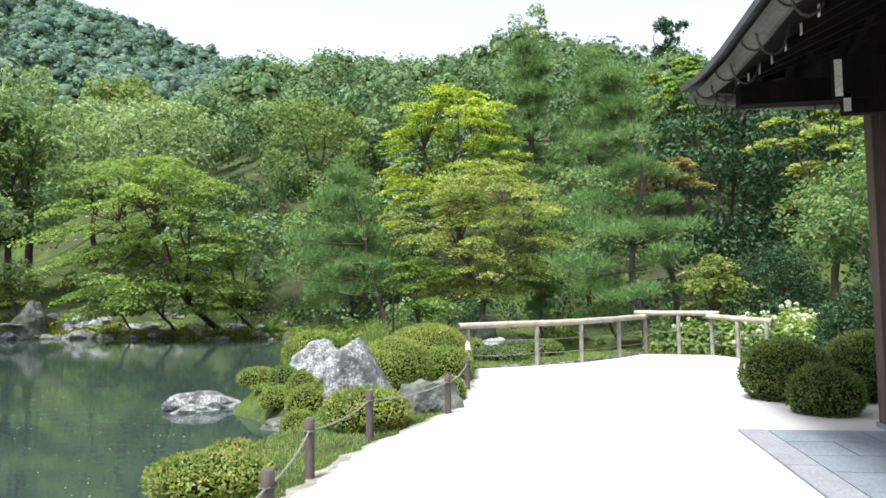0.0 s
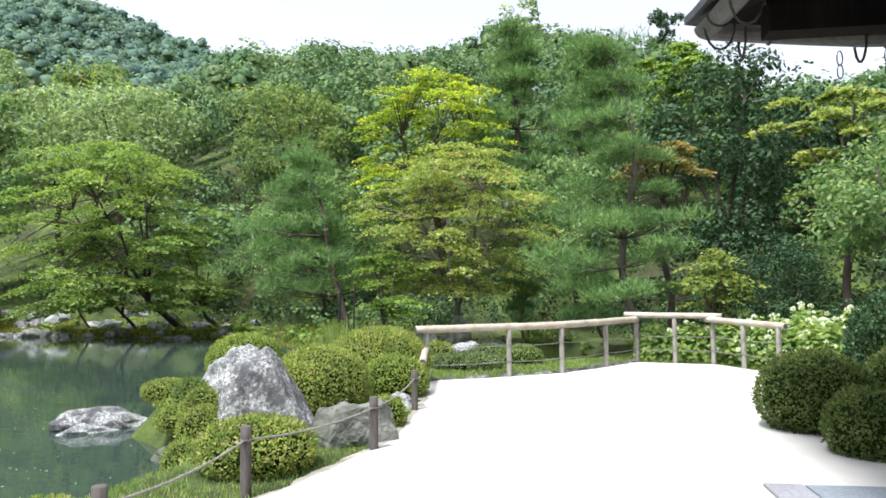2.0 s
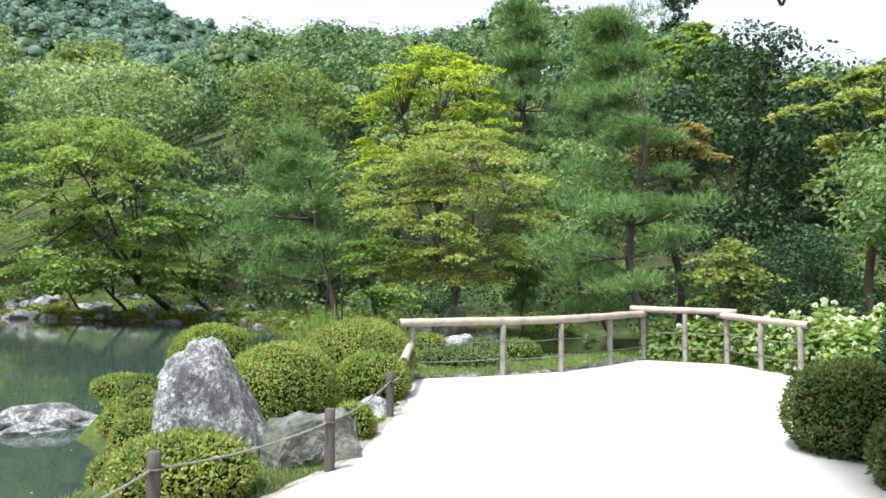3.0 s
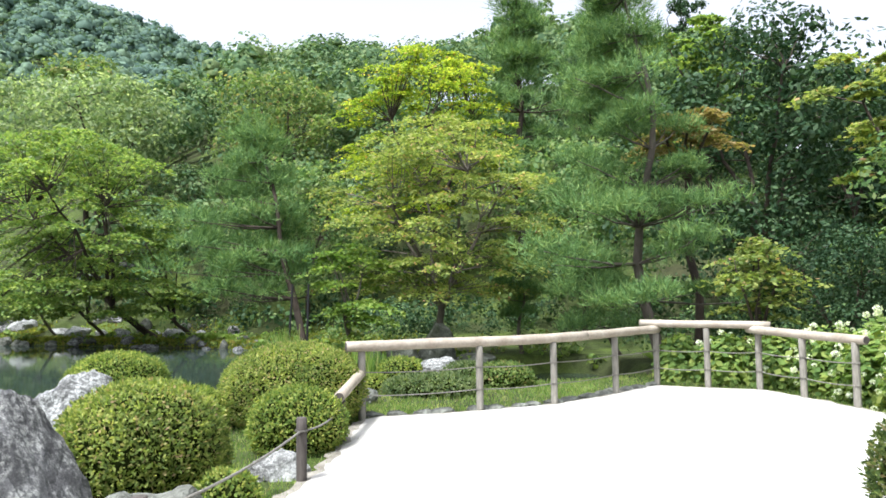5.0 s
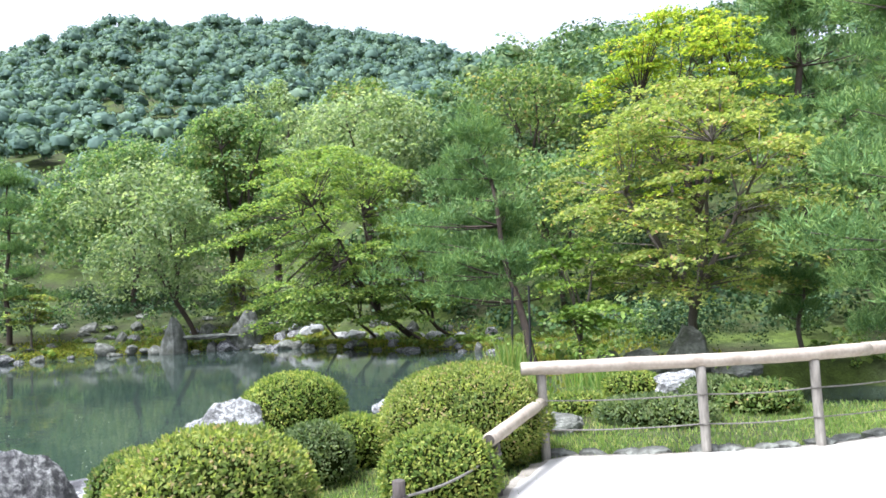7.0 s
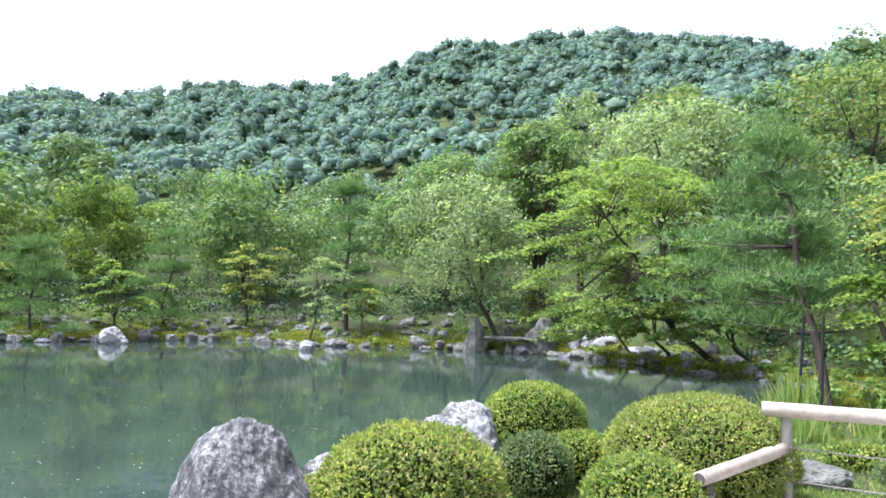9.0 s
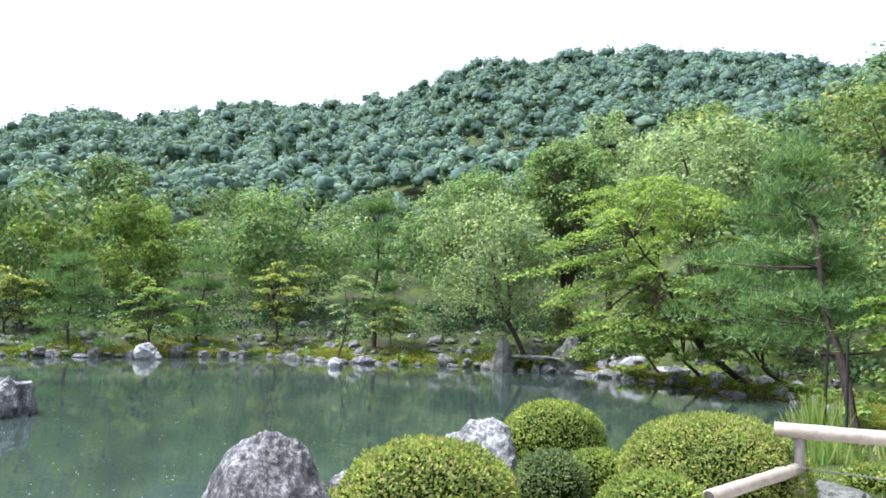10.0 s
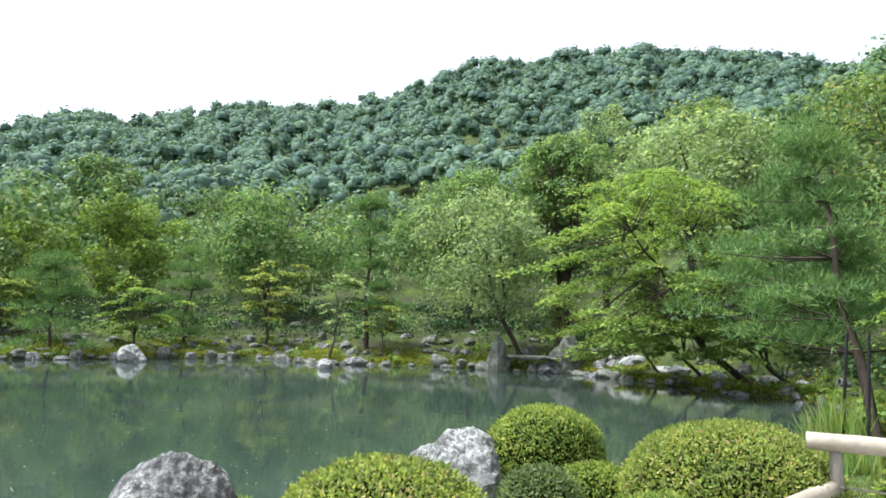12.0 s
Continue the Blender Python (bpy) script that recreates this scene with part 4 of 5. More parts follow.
def clipped_bush(x, y, top, w, seed, mat, label, depth=None, leaf=0.042, low=None, name="azalea_bush", group="clipped azaleas by the pond", full=1.0, twist=0.0):
    """A clipped dome: a skin of small leaves over a solid core painted in gap shade."""
    rng = np.random.default_rng(seed)
    z0 = min(gz(x, y), 0.0) - 0.03 if low is None else low
    rx, ry, h = w / 2, (depth or w) / 2, top - z0
    root = thing(name, None, None, label, "bush", group)
    root.matrix_basis = pose(x, y, z0, 0, 0, twist)

    zc = h * 0.4

    def place(d):
        """Unit directions to a rounded, slightly undercut dome."""
        z = np.where(d[:, 2] > 0, zc + np.abs(d[:, 2]) ** 0.9 * (h - zc), zc + d[:, 2] * zc / 0.75)
        return np.stack([d[:, 0] * rx, d[:, 1] * ry, z], 1)

    area = 3.1 * (rx * ry + (rx + ry) * h * 0.8)
    k = int(min(34000, area / (leaf * leaf) * 5.4 * full))
    d = unit(rng.normal(size=(k, 3)) + np.array([0, 0, 0.15]))
    d = d[d[:, 2] > -0.72]
    k = len(d)
    lump = np.array([noise.noise((a * 2.2 + seed, c * 2.2, e * 2.2)) for a, c, e in d])[:, None]
    sprig = np.array([noise.noise((a * 9 * rx / 0.6 + seed, c * 9 * ry / 0.6, e * 9)) for a, c, e in d])[:, None]
    c0 = np.array([0, 0, zc])
    p = (place(d) - c0) * (1 + 0.05 * lump + 0.035 * sprig) * rng.uniform(0.9, 1.0, (k, 1)) ** 0.7 + c0
    nrm = unit(d / np.array([rx, ry, h * 0.6]))
    up = int(k * 0.45)
    Q = np.concatenate([leaf_quads(rng, p[up:], nrm[up:] + rng.normal(0, 0.55, (k - up, 3)), leaf, 0.55),
                        leaf_tips(rng, p[:up], nrm[:up] + np.array([0, 0, 0.25]) + rng.normal(0, 0.5, (up, 3)), leaf * 1.1, leaf * 0.45)])
    part("leaves", quads_mesh("leaves", Q), mat, root)
    # Solid dome that closes the bush; the depth's shade is in its colour.
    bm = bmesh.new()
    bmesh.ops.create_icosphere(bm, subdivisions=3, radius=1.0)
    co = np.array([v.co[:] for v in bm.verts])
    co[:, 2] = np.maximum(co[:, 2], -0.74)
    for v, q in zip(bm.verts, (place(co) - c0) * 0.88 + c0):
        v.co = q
    me = bpy.data.meshes.new("shade_core")
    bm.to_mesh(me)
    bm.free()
    part("shade_core", me, M_CORE, root, "solid core coloured near-black for the shade between leaves")
    return root


AZ = "clipped yellow-green azalea dome on the pond bank"
clipped_bush(-1.15, 9.88, 0.86, 1.24, 101, L_AZALEA, "large clipped yellow-green azalea dome beside the stone", 1.4, leaf=0.04, full=1.25)
clipped_bush(-0.95, 7.4, 0.42, 1.06, 102, L_AZALEA, AZ)
clipped_bush(-1.53, 4.6, 0.25, 1.0, 103, L_AZALEA, AZ)
clipped_bush(-2.0, 6.05, 0.05, 0.56, 104, L_AZALEA, AZ)
clipped_bush(-4.0, 11.4, 0.24, 0.75, 105, L_AZALEA, AZ)
clipped_bush(-3.2, 10.6, 0.36, 0.5, 106, L_OLIVE, "clipped brownish azalea dome on the pond bank")
clipped_bush(-2.45, 9.4, 0.4, 0.52, 107, L_AZALEA, AZ)
clipped_bush(-3.1, 10.1, 0.08, 0.6, 108, L_AZALEA, AZ)
clipped_bush(-2.25, 9.0, 0.26, 0.58, 109, L_AZALEA, AZ)
clipped_bush(-2.2, 8.55, -0.04, 0.5, 110, L_AZALEA, AZ)
clipped_bush(-3.65, 10.9, 0.0, 0.5, 111, L_AZALEA2, AZ)
clipped_bush(-0.22, 9.35, 0.33, 0.46, 112, L_AZALEA2, "small clipped green azalea at the path's edge")
clipped_bush(-2.05, 11.8, 0.52, 0.72, 113, L_DULL, "clipped grey-green azalea with dull leaves")
clipped_bush(-2.2, 12.55, 0.46, 0.8, 114, L_AZALEA2, AZ)
clipped_bush(-3.5, 13.05, 0.82, 1.3, 115, L_AZALEA2, "rounded fresh green azalea dome above the water")
clipped_bush(-1.2, 13.1, 0.92, 1.75, 116, L_AZALEA, "broad clipped azalea dome with yellowed top", leaf=0.04, full=1.25)
clipped_bush(-0.6, 11.65, 0.58, 0.98, 117, L_AZALEA2, AZ)
HG = "clipped shrubs beside the hall"
clipped_bush(4.42, 9.5, 0.84, 1.2, 118, L_HEDGE, "rounded dark green clipped bush at the gravel's edge", name="clipped_bush", group=HG, low=-0.02, leaf=0.044)
clipped_bush(4.5, 8.3, 0.6, 0.86, 119, L_HEDGE, "rounded dark green clipped bush at the gravel's edge", name="clipped_bush", group=HG, low=-0.02, leaf=0.044)
clipped_bush(5.45, 9.45, 0.93, 1.15, 120, L_HEDGE, "rounded dark green clipped bush behind another", name="clipped_bush", group=HG, low=-0.02, leaf=0.044)
clipped_bush(6.4, 11.4, 1.55, 1.8, 121, L_DARK, "rounded glossy dark green shrub", name="clipped_bush", group=HG, low=-0.02, leaf=0.07)
LO = "low spreading azalea on the bank behind the rail"
clipped_bush(0.0, 15.6, 0.27, 1.5, 122, L_DULL, LO, 1.1, 0.06)
clipped_bush(-1.15, 16.0, 0.22, 0.8, 123, L_AZALEA2, LO, None, 0.06)
clipped_bush(1.0, 16.7, 0.34, 1.0, 124, L_OLIVE, LO, None, 0.06)
clipped_bush(-0.9, 17.6, 0.34, 0.9, 125, L_AZALEA2, LO, None, 0.06)
clipped_bush(0.3, 17.4, 0.28, 0.9, 126, L_DULL, LO, None, 0.06)


def flower_head_mesh():
    rng = np.random.default_rng(77)
    e = unit(rng.normal(size=(30, 3)))
    me = quads_mesh("flower_head", leaf_quads(rng, e * np.array([0.085, 0.085, 0.06]), e + rng.normal(0, 0.3, e.shape), 0.07, 0.9))
    me.materials.append(L_FLOWER)
    return me


FLOWER_HEAD = flower_head_mesh()


def hydrangea(x, y, w, h, seed, heads=40):
    rng = np.random.default_rng(seed)
    root = thing("hydrangea_bush", None, None, "leafy green hydrangea with white flower heads behind the rail", "bush", "hydrangeas")
    root.location = (x, y, -0.03)
    k = 1500
    d = unit(rng.normal(size=(k, 3)))
    d[:, 2] = np.abs(d[:, 2])
    p = d * np.array([w / 2, w / 2, h]) * rng.uniform(0.5, 1.0, (k, 1))
    part("leaves", quads_mesh("leaves", leaf_quads(rng, p, d + np.array([0, 0, 0.5]) + rng.normal(0, 0.5, (k, 3)), 0.14, 0.65)), L_MAPLE, root)
    m = heads
    d = unit(rng.normal(size=(m, 3)) + np.array([0, 0, 0.6]))
    d[:, 2] = np.abs(d[:, 2])
    c = d * np.array([w / 2, w / 2, h]) * rng.uniform(0.92, 1.1, (m, 1))
    for q in c:
        head = new("flower_head", FLOWER_HEAD)
        head.parent = root
        head.matrix_basis = pose(*q, 0, 0, rng.uniform(0, 360)) @ Matrix.Diagonal((*[rng.uniform(0.35, 0.7)] * 3, 1))
        tagged(head, "white flower head")
    g = Geo()
    for q in (*c[:14], (0.1, 0.1, h * 0.8), (-0.15, 0.05, h * 0.7)):
        limb(g, (q[0] * 0.3, q[1] * 0.3, 0), q, 0.01, 0.005, 0, seed, 3, 4)
    part("stems", g, M_DBARK, root)


for i, (hx, hy, hw, hh) in enumerate([(4.6, 17.3, 1.2, 0.8), (5.3, 16.8, 1.2, 0.9), (5.9, 16.2, 1.3, 1.0), (6.2, 15.3, 1.3, 1.05), (6.7, 16.4, 1.3, 1.15), (6.3, 14.3, 1.2, 1.0), (7.0, 15.0, 1.2, 1.15), (3.9, 17.6, 0.9, 0.8)]):
    hydrangea(hx, hy, hw, hh, 200 + i, (5, 14, 40, 46, 46, 40, 46, 1)[i])


# ---- fence ----
def log_rail(name, pts, r, label):
    g = Geo()
    path, rad = [], []
    pts = [Vector(p) for p in pts]
    for a, b in zip(pts, pts[1:]):
        n = max(4, int((b - a).length / 0.16))
        for i in range(n):
            path.append(a.lerp(b, i / n))
    path.append(pts[-1])
    for i, p in enumerate(path):
        rad.append(r * (1 + 0.05 * noise.noise((p.x * 1.5, p.y * 1.5, 2)) + (0.05 if i % 4 == 2 else 0)))
        p.z += 0.008 * noise.noise((p.x * 1.2, p.y * 1.2, 5))
    root = thing(name, None, None, label, "rail", "fence rails")
    root.location = pts[0]
    g.tube([p - pts[0] for p in path], rad, 14)
    part("log", g.mesh("log", True), M_RAIL, root)
    for e, s in ((0, 1), (-1, -1)):
        q = path[e] - pts[0]
        d = (path[1] - path[0]) if e == 0 else (path[-1] - path[-2])
        part("cut_end", Geo().tube([q - d.normalized() * 0.004 * s, q + d.normalized() * 0.002 * s], [r * 0.8, r * 0.8], 12), M_DPOST, root, "dark weathered cut end")
    return root


RAIL = "smooth pale peeled-log handrail laid along the fence"
log_rail("log_rail", [(-0.56, 13.13, 0.865), (0.95, 13.97, 0.865), (1.87, 14.6, 0.865), (2.3, 15.1, 0.87)], 0.064, RAIL)
log_rail("log_rail", [(2.26, 15.06, 0.875), (2.75, 15.68, 0.875), (3.46, 16.68, 0.875)], 0.062, RAIL)
log_rail("log_rail", [(3.2, 16.72, 0.97), (4.15, 16.4, 0.96), (5.0, 16.1, 0.95)], 0.058, RAIL)
log_rail("log_rail", [(4.72, 16.26, 0.89), (5.2, 15.36, 0.86), (5.66, 14.42, 0.84)], 0.058, RAIL)
log_rail("log_rail", [(-0.22, 11.8, 0.46), (-0.41, 13.22, 0.53)], 0.056, "short low peeled-log rail joined to the fence")


def post(x, y, h, r, mat, label, name="fence_post", group="fence posts", lean=(0, 0)):
    g = Geo()
    n = 6
    pts = [(lean[0] * i / n, lean[1] * i / n, -0.15 + (h + 0.15) * i / n) for i in range(n + 1)]
    pts.append((lean[0], lean[1], h + r * 0.12))
    rad = [r * (1 + 0.06 * noise.noise((x * 3, y * 3, i * 0.7))) for i in range(n + 1)] + [r * 0.8]
    root = thing(name, None, None, label, "post", group)
    root.location = (x, y, 0)
    part("shaft", g.tube(pts, rad, 10).mesh("shaft", True), mat, root)
    return root


FP = "weathered grey round wooden fence post in the gravel's edge"
POSTS = [(-0.4, 13.24), (0.94, 13.95), (1.86, 14.58), (2.73, 15.66), (3.43, 16.65), (4.15, 16.4), (4.84, 16.17), (5.2, 15.34), (5.58, 14.55)]
for i, (px, py) in enumerate(POSTS):
    post(px, py, 0.81 if i < 5 else (0.9 if i < 7 else 0.8), 0.047, M_POST, FP)
post(-0.24, 11.92, 0.42, 0.045, M_DPOST, "short dark wooden post carrying the low rail")
ROPED = [(-0.38, 1.7), (-0.42, 3.12), (-0.76, 4.85), (-0.68, 6.55), (-0.06, 8.1), (-0.08, 10.38)]
for px, py in ROPED:
    post(px, py, 0.5, 0.042, M_DPOST, "short dark weathered rope post with sawn top", "rope_post", "rope posts along the path")


def rope(a, b, sag, r=0.009):
    a, b = Vector(a), Vector(b)
    root = thing("rope", None, None, "thin weathered grey hemp rope slung between posts", "rope", "ropes")
    root.location = a
    pts = [(b - a) * t - Vector((0, 0, sag * 4 * t * (1 - t))) for t in [i / 10 for i in range(11)]]
    part("strand", Geo().tube(pts, [r] * 11, 6), M_ROPE, root)
    for e in (Vector((0, 0, 0)), b - a):
        ring = [e + Vector((math.cos(t), math.sin(t), 0)) * 0.05 for t in [i * 0.785 for i in range(9)]]
        part("loop", Geo().tube(ring, [r] * 9, 5), M_ROPE, root)


RO = ROPED + [(-0.24, 11.92)]
for (ax, ay), (bx, by) in zip(RO, RO[1:]):
    rope((ax, ay, 0.4), (bx, by, 0.4 if by < 11 else 0.33), 0.05)
for (ax, ay), (bx, by) in zip(POSTS, POSTS[1:]):
    for z in (0.27, 0.55):
        rope((ax, ay, z), (bx, by, z), 0.02, 0.007)


def stakes():
    for dx, dy, tx, ty in ((-0.35, -0.5, -0.02, -0.05), (0.1, -0.6, 0.05, -0.08)):
        ob = thing("tree_stake", None, None, "thin black stake propping the young pine", "stake", "pine stakes")
        x, y = -3.3 + dx, 19.5 + dy
        z = gz(x, y)
        ob.location = (x, y, z)
        part("pole", Geo().tube([(0, 0, -0.1), (tx - dx * 0.3, ty - dy * 0.3, 1.75)], [0.026, 0.022], 8), M_BLACK, ob)


stakes()


# ---- the hall's corner ----
def hall():
    ex, ey, ez = 3.1, 8.06, 3.66          # outer corner of the eaves
    root = thing("temple_hall", None, None, "dark timber temple hall with deep tiled eaves", "building")
    root.location = (ex, ey, 0)

    def lift(d):
        return 0.2 * max(0.0, 1 - d / 2.4) ** 2

    slope = 0.42

    def slab(name, z_off, thick, mat, inset, label=""):
        g = Geo()
        n = 14
        # two roof planes that meet on the hip line
        length, depth = 12.0, 4.2
        for plane in (0, 1):
            grid = []
            for i in range(n + 1):
                row = []
                for j in range(7):
                    u = inset + (length - inset) * (i / n) ** 1.7
                    v = inset + (depth - inset) * j / 6
                    u = max(u, v)
                    x, y = (v, -u) if plane == 0 else (u, -v)
                    z = ez + slope * v + 0.05 * v * v + lift(u) * max(0, 1 - v / 2) + z_off
                    row.append((x, y, z))
                grid.append(row)
            for k, dz in ((0, 0.0), (1, thick)):
                base = len(g.v)
                for row in grid:
                    for p in row:
                        g.v.append(Vector((p[0], p[1], p[2] + dz)))
                for i in range(n):
                    for j in range(6):
                        q = (base + i * 7 + j, base + i * 7 + j + 1, base + (i + 1) * 7 + j + 1, base + (i + 1) * 7 + j)
                        g.f.append(q if (k + plane) % 2 else q[::-1])
            b0, b1 = len(g.v) - 2 * 7 * (n + 1), len(g.v) - 7 * (n + 1)
            for i in range(n):
                g.f.append((b0 + i * 7, b0 + (i + 1) * 7, b1 + (i + 1) * 7, b1 + i * 7))
        return part(name, g, mat, root, label)

    slab("roof", 0.16, 0.07, M_TILE, -0.16, "grey tiled roof edge")
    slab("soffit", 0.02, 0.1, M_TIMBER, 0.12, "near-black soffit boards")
    # rafters with white-painted ends
    for k in range(22):
        d = 0.55 + k * 0.42
        for plane in (0, 1):
            g, w = Geo(), Geo()
            z = ez - 0.07 + lift(d)
            far = min(d, 3.6)
            pts = [(0.36, z + slope * 0.36), (far + 0.3, z + slope * far + 0.05 * far * far)]
            for q, (s0, s1) in ((g, (0, 1)), (w, (0, 0))):
                (v0, za), (v1, zb) = pts[0], pts[1]
                if q is w:
                    v1, zb, v0 = v0, za, v0 - 0.006
                hw = 0.022 if q is w else 0.035
                base = len(q.v)
                for v, zz in ((v0, za), (v1, zb)):
                    for o, dz in ((-hw, -0.05), (hw, -0.05), (hw, 0.05), (-hw, 0.05)):
                        q.v.append(Vector((v, -d + o, zz + dz)) if plane == 0 else Vector((d + o, -v, zz + dz)))
                for f in ((3, 2, 1, 0), (4, 5, 6, 7), (0, 1, 5, 4), (1, 2, 6, 5), (2, 3, 7, 6), (3, 0, 4, 7)):
                    q.f.append(tuple(base + i for i in f))
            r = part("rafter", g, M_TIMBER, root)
            part("rafter_end", w, M_WHITE, r, "white-painted rafter end")
    # gutters
    for plane in (0, 1):
        g = Geo()
        n, m = 20, 8
        for i in range(n + 1):
            u = 9.0 * i / n
            z = ez + 0.06 + lift(u) * 0.9
            r = 0.1 if i % 3 else 0.106
            for rr in (r, r - 0.012):
                for k in range(m + 1):
                    a = math.pi * (1 + k / m)
                    x, zz = math.cos(a) * rr + 0.0, math.sin(a) * rr
                    g.v.append(Vector((x, -u, z + zz)) if plane == 0 else Vector((u, -x, z + zz)))
        w = 2 * (m + 1)
        for i in range(n):
            for k in range(m):
                for o in (0, m + 1):
                    g.f.append((i * w + o + k, i * w + o + k + 1, (i + 1) * w + o + k + 1, (i + 1) * w + o + k))
        part("gutter", g, M_COPPER, root, "grey half-round metal gutter")
        for k in range(8):
            u = 0.55 + k * 1.0
            z = ez + 0.06 + lift(u) * 0.9
            pts = []
            for j in range(13):
                a = math.pi * (1 + j / 12)
                x, zz = math.cos(a) * 0.109, math.sin(a) * 0.109
                pts.append((x, -u, z + zz) if plane == 0 else (u, -x, z + zz))
            part("gutter_joint", Geo().tube(pts, [0.009] * 13, 5), M_IRON, root, "dark joint band")
        for k in range(9):
            u = 0.3 + k * (0.86 if plane == 0 else 1.0)
            z = ez + 0.04 + lift(u) * 0.9
            pts = []
            for j in range(9):
                a = math.pi * (1 + j / 8)
                x, zz = math.cos(a) * 0.13 + 0.05, math.sin(a) * 0.24
                pts.append((x, -u, z + zz) if plane == 0 else (u, -x, z + zz))
            part("gutter_hook", Geo().tube(pts, [0.012] * 9, 5), M_IRON, root, "rusty iron hook")
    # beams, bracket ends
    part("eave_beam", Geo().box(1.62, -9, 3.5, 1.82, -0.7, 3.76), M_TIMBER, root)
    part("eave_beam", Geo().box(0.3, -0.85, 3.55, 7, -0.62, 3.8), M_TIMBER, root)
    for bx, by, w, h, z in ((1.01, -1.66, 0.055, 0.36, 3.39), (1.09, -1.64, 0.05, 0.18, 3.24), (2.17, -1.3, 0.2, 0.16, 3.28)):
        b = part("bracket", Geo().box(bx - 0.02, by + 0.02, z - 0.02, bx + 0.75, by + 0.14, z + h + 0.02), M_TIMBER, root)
        part("bracket_end", Geo().box(bx - 0.03, by, z, bx - 0.02 + w, by + 0.018, z + h), M_WHITE, b, "white-painted bracket end")
    # pillars on base stones
    for px, py in ((1.73, -0.72), (1.73, -4.2), (1.73, -8.4), (5.27, -0.72)):
        p = part("pillar", Geo().box(px - 0.095, py - 0.095, 0.06, px + 0.095, py + 0.095, 3.5), M_PILLAR, root, "square brown timber pillar")
        part("base_stone", Geo().box(px - 0.12, py - 0.12, -0.05, px + 0.12, py + 0.12, 0.06), M_PAVE, p)
    # veranda and wall behind
    for k in range(7):
        part("floor_board", Geo().box(2.0 + k * 0.3, -8.6, 0.56, 2.29 + k * 0.3, -0.75, 0.62), M_PILLAR, root)
    part("veranda_edge", Geo().box(1.96, -8.6, 0.4, 2.02, -0.72, 0.64), M_PILLAR, root)
    for k in range(8):
        part("veranda_strut", Geo().box(2.02, -1.0 - k * 0.95, -0.05, 2.12, -0.9 - k * 0.95, 0.56), M_PILLAR, root)
    part("wall", Geo().box(4.1, -9, -0.1, 4.25, -1.2, 4.2), M_PLASTER, root, "pale plaster wall in shade")
    part("wall", Geo().box(4.25, -1.35, -0.1, 9, -1.2, 4.2), M_PLASTER, root)
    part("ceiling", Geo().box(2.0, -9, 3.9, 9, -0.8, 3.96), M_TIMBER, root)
    # rain chains
    for cx in (1.15, 1.55):
        for j in range(2):
            z = ez - 0.1 - j * 0.12
            ring = [(cx + math.cos(t) * 0.025, 0.02, z + math.sin(t) * 0.07) for t in [i * 0.698 for i in range(10)]]
            part("chain_link", Geo().tube(ring, [0.006] * 10, 5), M_IRON, root)


hall()


# ---- grass and reeds ----
def blades(name, pts, rng, height, width, label, mat=None, spread=0.35):
    n = len(pts)
    way = np.array([0, 0, 1.0]) + rng.normal(0, spread, (n, 3)) * np.array([1, 1, 0.2])
    return thing(name, quads_mesh(name, needle_quads(rng, pts, way, height, width)), mat or L_GRASS, label, "grass", kind="stuff")


def build_grass():
    rng = np.random.default_rng(9)
    n = 60000
    x, y = rng.uniform(-3.6, 0.1, n), rng.uniform(2.0, 14.5, n)
    ok = (signed_distance(x, y, POND_LINE) > 0.15) & (signed_distance(x, y, SAND) > 0.12 - 0.34 * rng.uniform(0, 1, n) ** 2)
    patch = np.array([noise.noise((a * 1.1, b * 1.1, 3)) for a, b in zip(x, y)])
    ok &= patch + rng.uniform(-0.4, 0.5, n) > -0.15
    x, y = x[ok], y[ok]
    blades("grass_bank", np.stack([x, y, ground_height(x, y) - 0.01], 1), rng, 0.055, 0.01, "short rough green grass between path and pond")
    n = 26000
    x, y = rng.uniform(-2.2, 6.5, n), rng.uniform(13.2, 18.4, n)
    ok = (signed_distance(x, y, POND_LINE) > 0.1) & (signed_distance(x, y, INLET_LINE) > 0.1) & (signed_distance(x, y, SAND) > 0.12)
    x, y = x[ok], y[ok]
    blades("grass_verge", np.stack([x, y, ground_height(x, y) - 0.01], 1), rng, 0.06, 0.014, "thin green grass behind the fence")
    for cx, cy, k, hh in ((-3.85, 18.9, 340, 0.8), (-4.4, 19.6, 250, 0.5), (-2.6, 17.2, 250, 0.4), (-1.9, 18.6, 250, 0.45)):
        x, y = rng.normal(cx, 0.25, k), rng.normal(cy, 0.25, k)
        blades("iris_clump", np.stack([x, y, np.maximum(ground_height(x, y), WATER) - 0.02], 1), rng, hh, 0.03, "clump of tall bright green iris leaves", spread=0.22)

    # moss and low grass on the banks across the water
    line = np.array([p for p in POND_LINE if math.hypot(p[0] - 2.5, p[1] - 6) > 15 and p[1] > 3])
    k = rng.integers(len(line), size=110000)
    x, y = line[k, 0] + rng.normal(0, 1.9, len(k)), line[k, 1] + rng.normal(0, 1.9, len(k))
    z, sd = ground_height(x, y), signed_distance(x, y, POND_LINE)
    bare = np.array([noise.noise((a * 0.45, b * 0.45, 5)) for a, b in zip(x, y)])
    ok = (sd > 0.02) & (bare + rng.uniform(-0.25, 0.35, len(x)) + np.where(sd < 0.9, 0.4, 0) - sd * 0.06 > 0.0)
    x, y, z = x[ok], y[ok], z[ok]
    blades("moss_bank", np.stack([x, y, z - 0.01], 1), rng, 0.1, 0.1, "yellow-green mossy tufts and low grass on the bank", L_MOSS, 0.5)


build_grass()


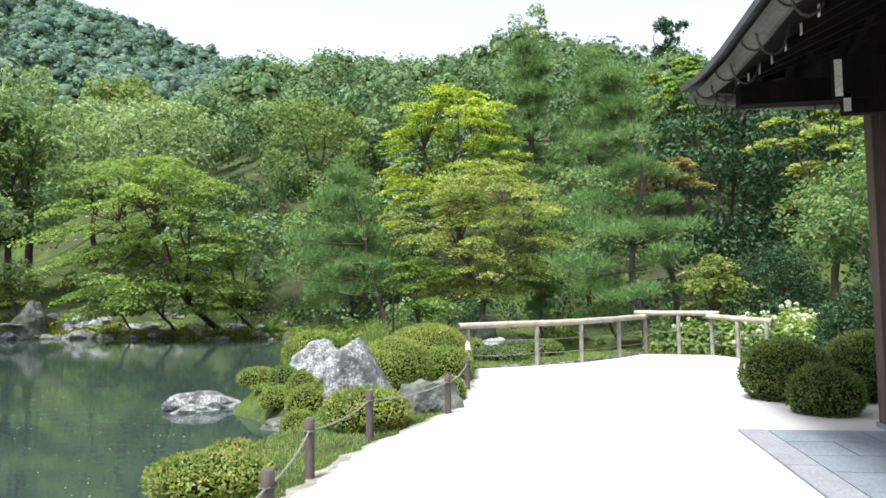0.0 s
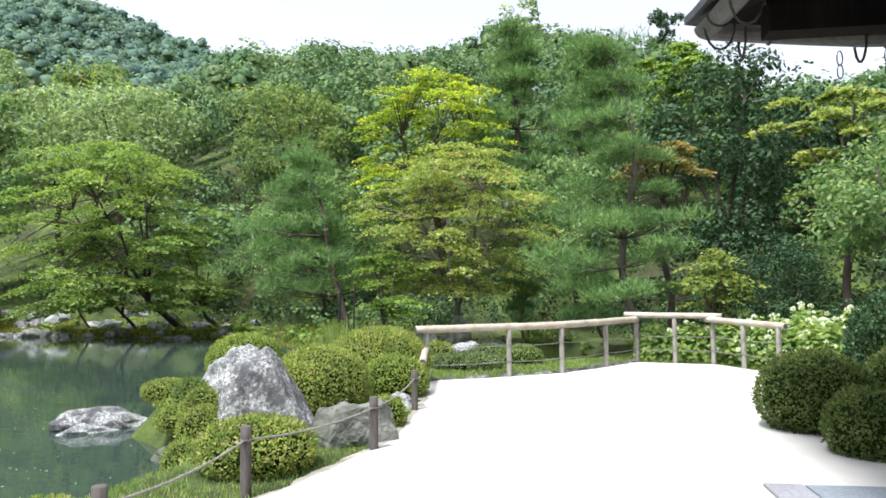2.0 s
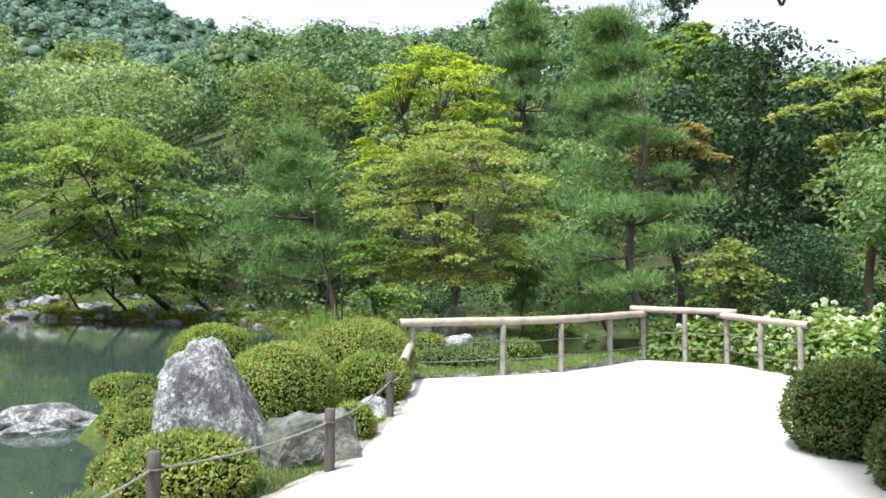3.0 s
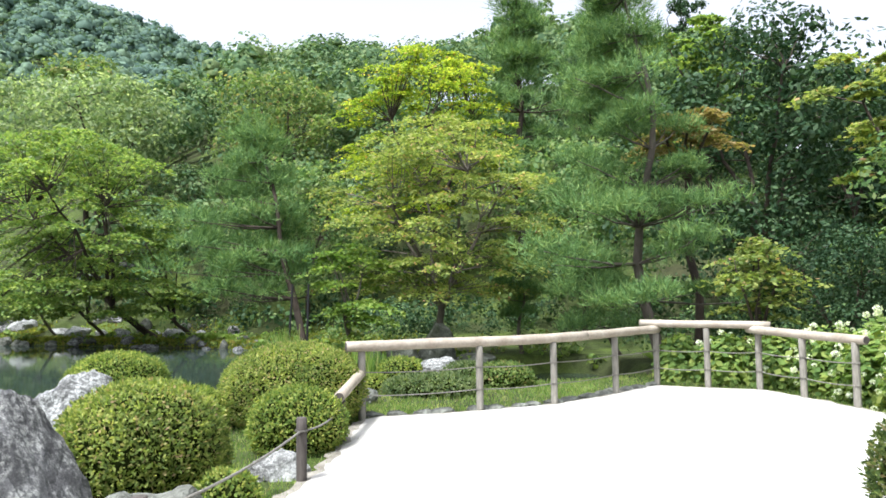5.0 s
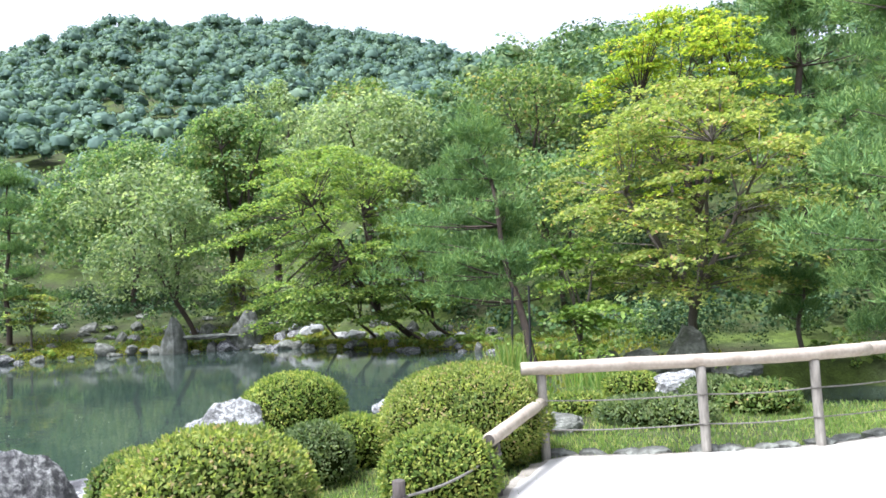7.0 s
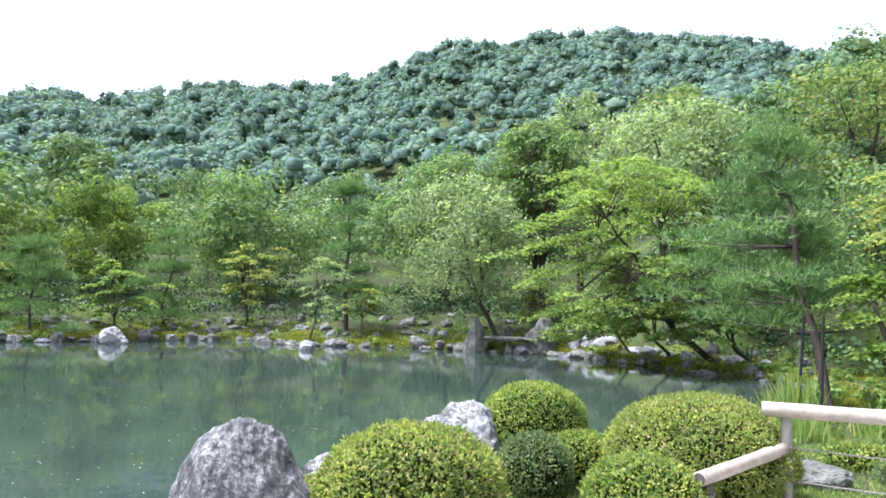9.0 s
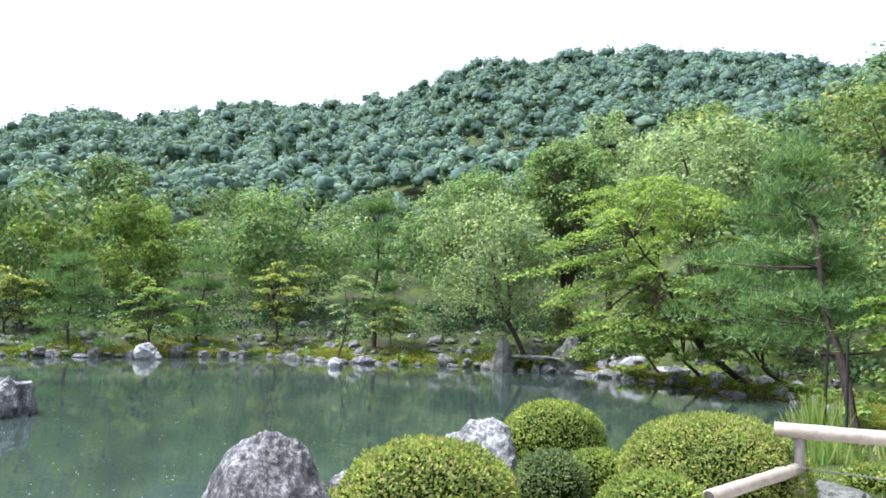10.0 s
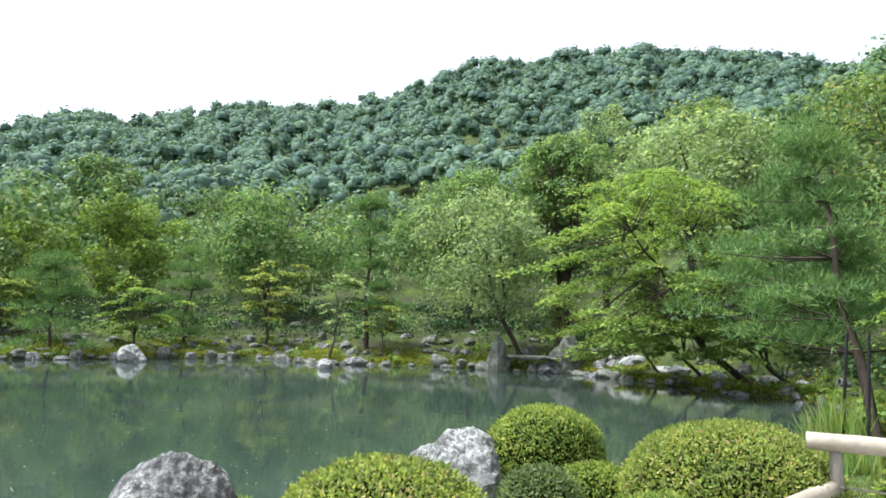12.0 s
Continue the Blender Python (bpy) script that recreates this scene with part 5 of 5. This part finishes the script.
def fern(x, y, size, seed):
    """A clump of arching fronds, each a rib with paired leaflets."""
    rng = np.random.default_rng(seed)
    z = gz(x, y)
    root = thing("fern", None, None, "arching yellow-green fern on the mossy bank", "fern", "ferns on the bank")
    root.location = (x, y, z)
    for k in range(9):
        a = 6.283 * (k + rng.uniform(-0.3, 0.3)) / 9
        out, ln = np.array([math.cos(a), math.sin(a), 0.0]), size * rng.uniform(0.75, 1.15)
        side = np.array([-out[1], out[0], 0.0])
        g = Geo()
        ribs = [Vector(out * ln * t + np.array([0, 0, ln * (1.1 * t - 0.95 * t * t)])) for t in [i / 12 for i in range(13)]]
        g.v += ribs
        for i in range(12):
            w = ln * 0.2 * math.sin(math.pi * min(1, i / 13 + 0.12))
            for sgn in (-1, 1):
                g.v.append(ribs[i] + Vector(side * w * sgn + out * w * 0.45 - np.array([0, 0, w * 0.2])))
                g.f.append((i, i + 1, len(g.v) - 1))
        part("frond", g, L_FRESH, root)


for i, (fx, fy, fs) in enumerate(((-0.1, 20.9, 0.45), (0.5, 21.3, 0.5), (1.1, 23.3, 0.45), (-2.7, 20.9, 0.4), (-1.9, 21.0, 0.4), (-10.9, 31.3, 0.8), (-11.8, 31.5, 0.9), (-13.0, 31.6, 0.8), (-12.4, 31.9, 0.9), (3.9, 21.5, 0.5))):
    fern(fx, fy, fs, 500 + i)


def floating_specks():
    # Pale flecks of floating debris, coloured with the hydrangea petal material.
    rng = np.random.default_rng(21)
    n = 420
    x, y = rng.uniform(-16, -3, n), rng.uniform(5, 16, n)
    ok = signed_distance(x, y, POND_LINE) < -0.2
    c = np.stack([x[ok], y[ok], np.full(ok.sum(), WATER + 0.004)], 1)
    Q = leaf_quads(rng, c, np.array([0, 0, 1.0]) + np.zeros(c.shape), 0.03, 0.6)
    thing("floating_flecks", quads_mesh("floating_flecks", Q), L_FLOWER, "pale specks floating on the pond", "petals", kind="stuff")


floating_specks()


# ---- paving and edging stones ----
def paving():
    rng = random.Random(4)
    floor = thing("pavement", Geo().box(3.2, -8, -0.03, 7.2, 7.1, 0.016), M_JOINT, "blue-grey stone paving under the eaves", "pavement", kind="structure")
    for k in range(9):
        y1 = 7.1 - k * 1.6
        part("kerb_stone", Geo().box(3.2, y1 - 1.585, 0.0, 3.48, y1, 0.036), M_KERB, floor, "pale kerb stone")
    y, row = 7.1, 0
    while y > -6:
        x = 3.5
        w0 = 0.45 if row % 2 else 0.9
        while x < 7.1:
            w = w0
            w0 = 0.9
            part("paving_slab", Geo().box(x, y - 0.585, 0.0, min(x + w - 0.015, 7.15), y, 0.03 + rng.uniform(0, 0.004)), M_PAVE, floor)
            x += w
        y, row = y - 0.6, row + 1


def edging():
    rng = random.Random(11)
    line = [Vector(p) for p in ((-0.35, 13.35), (0.9, 13.98), (1.85, 14.62), (2.7, 15.75), (3.4, 16.75))]
    k = 0
    for a, b in zip(line, line[1:]):
        d = 0.0
        while d < (b - a).length:
            p = a.lerp(b, d / (b - a).length)
            s = rng.uniform(0.12, 0.24)
            rock("edging_stone", p.x + rng.uniform(-0.05, 0.05), p.y + rng.uniform(0.0, 0.1), 0.0, s, 0.11, 0.06, 300 + k, M_ROCK3, "flat grey edging stone along the gravel", math.degrees(math.atan2(b.y - a.y, b.x - a.x)), 0, 6, "edging stones", 2)
            d += s * 1.9
            k += 1


edging()
paving()
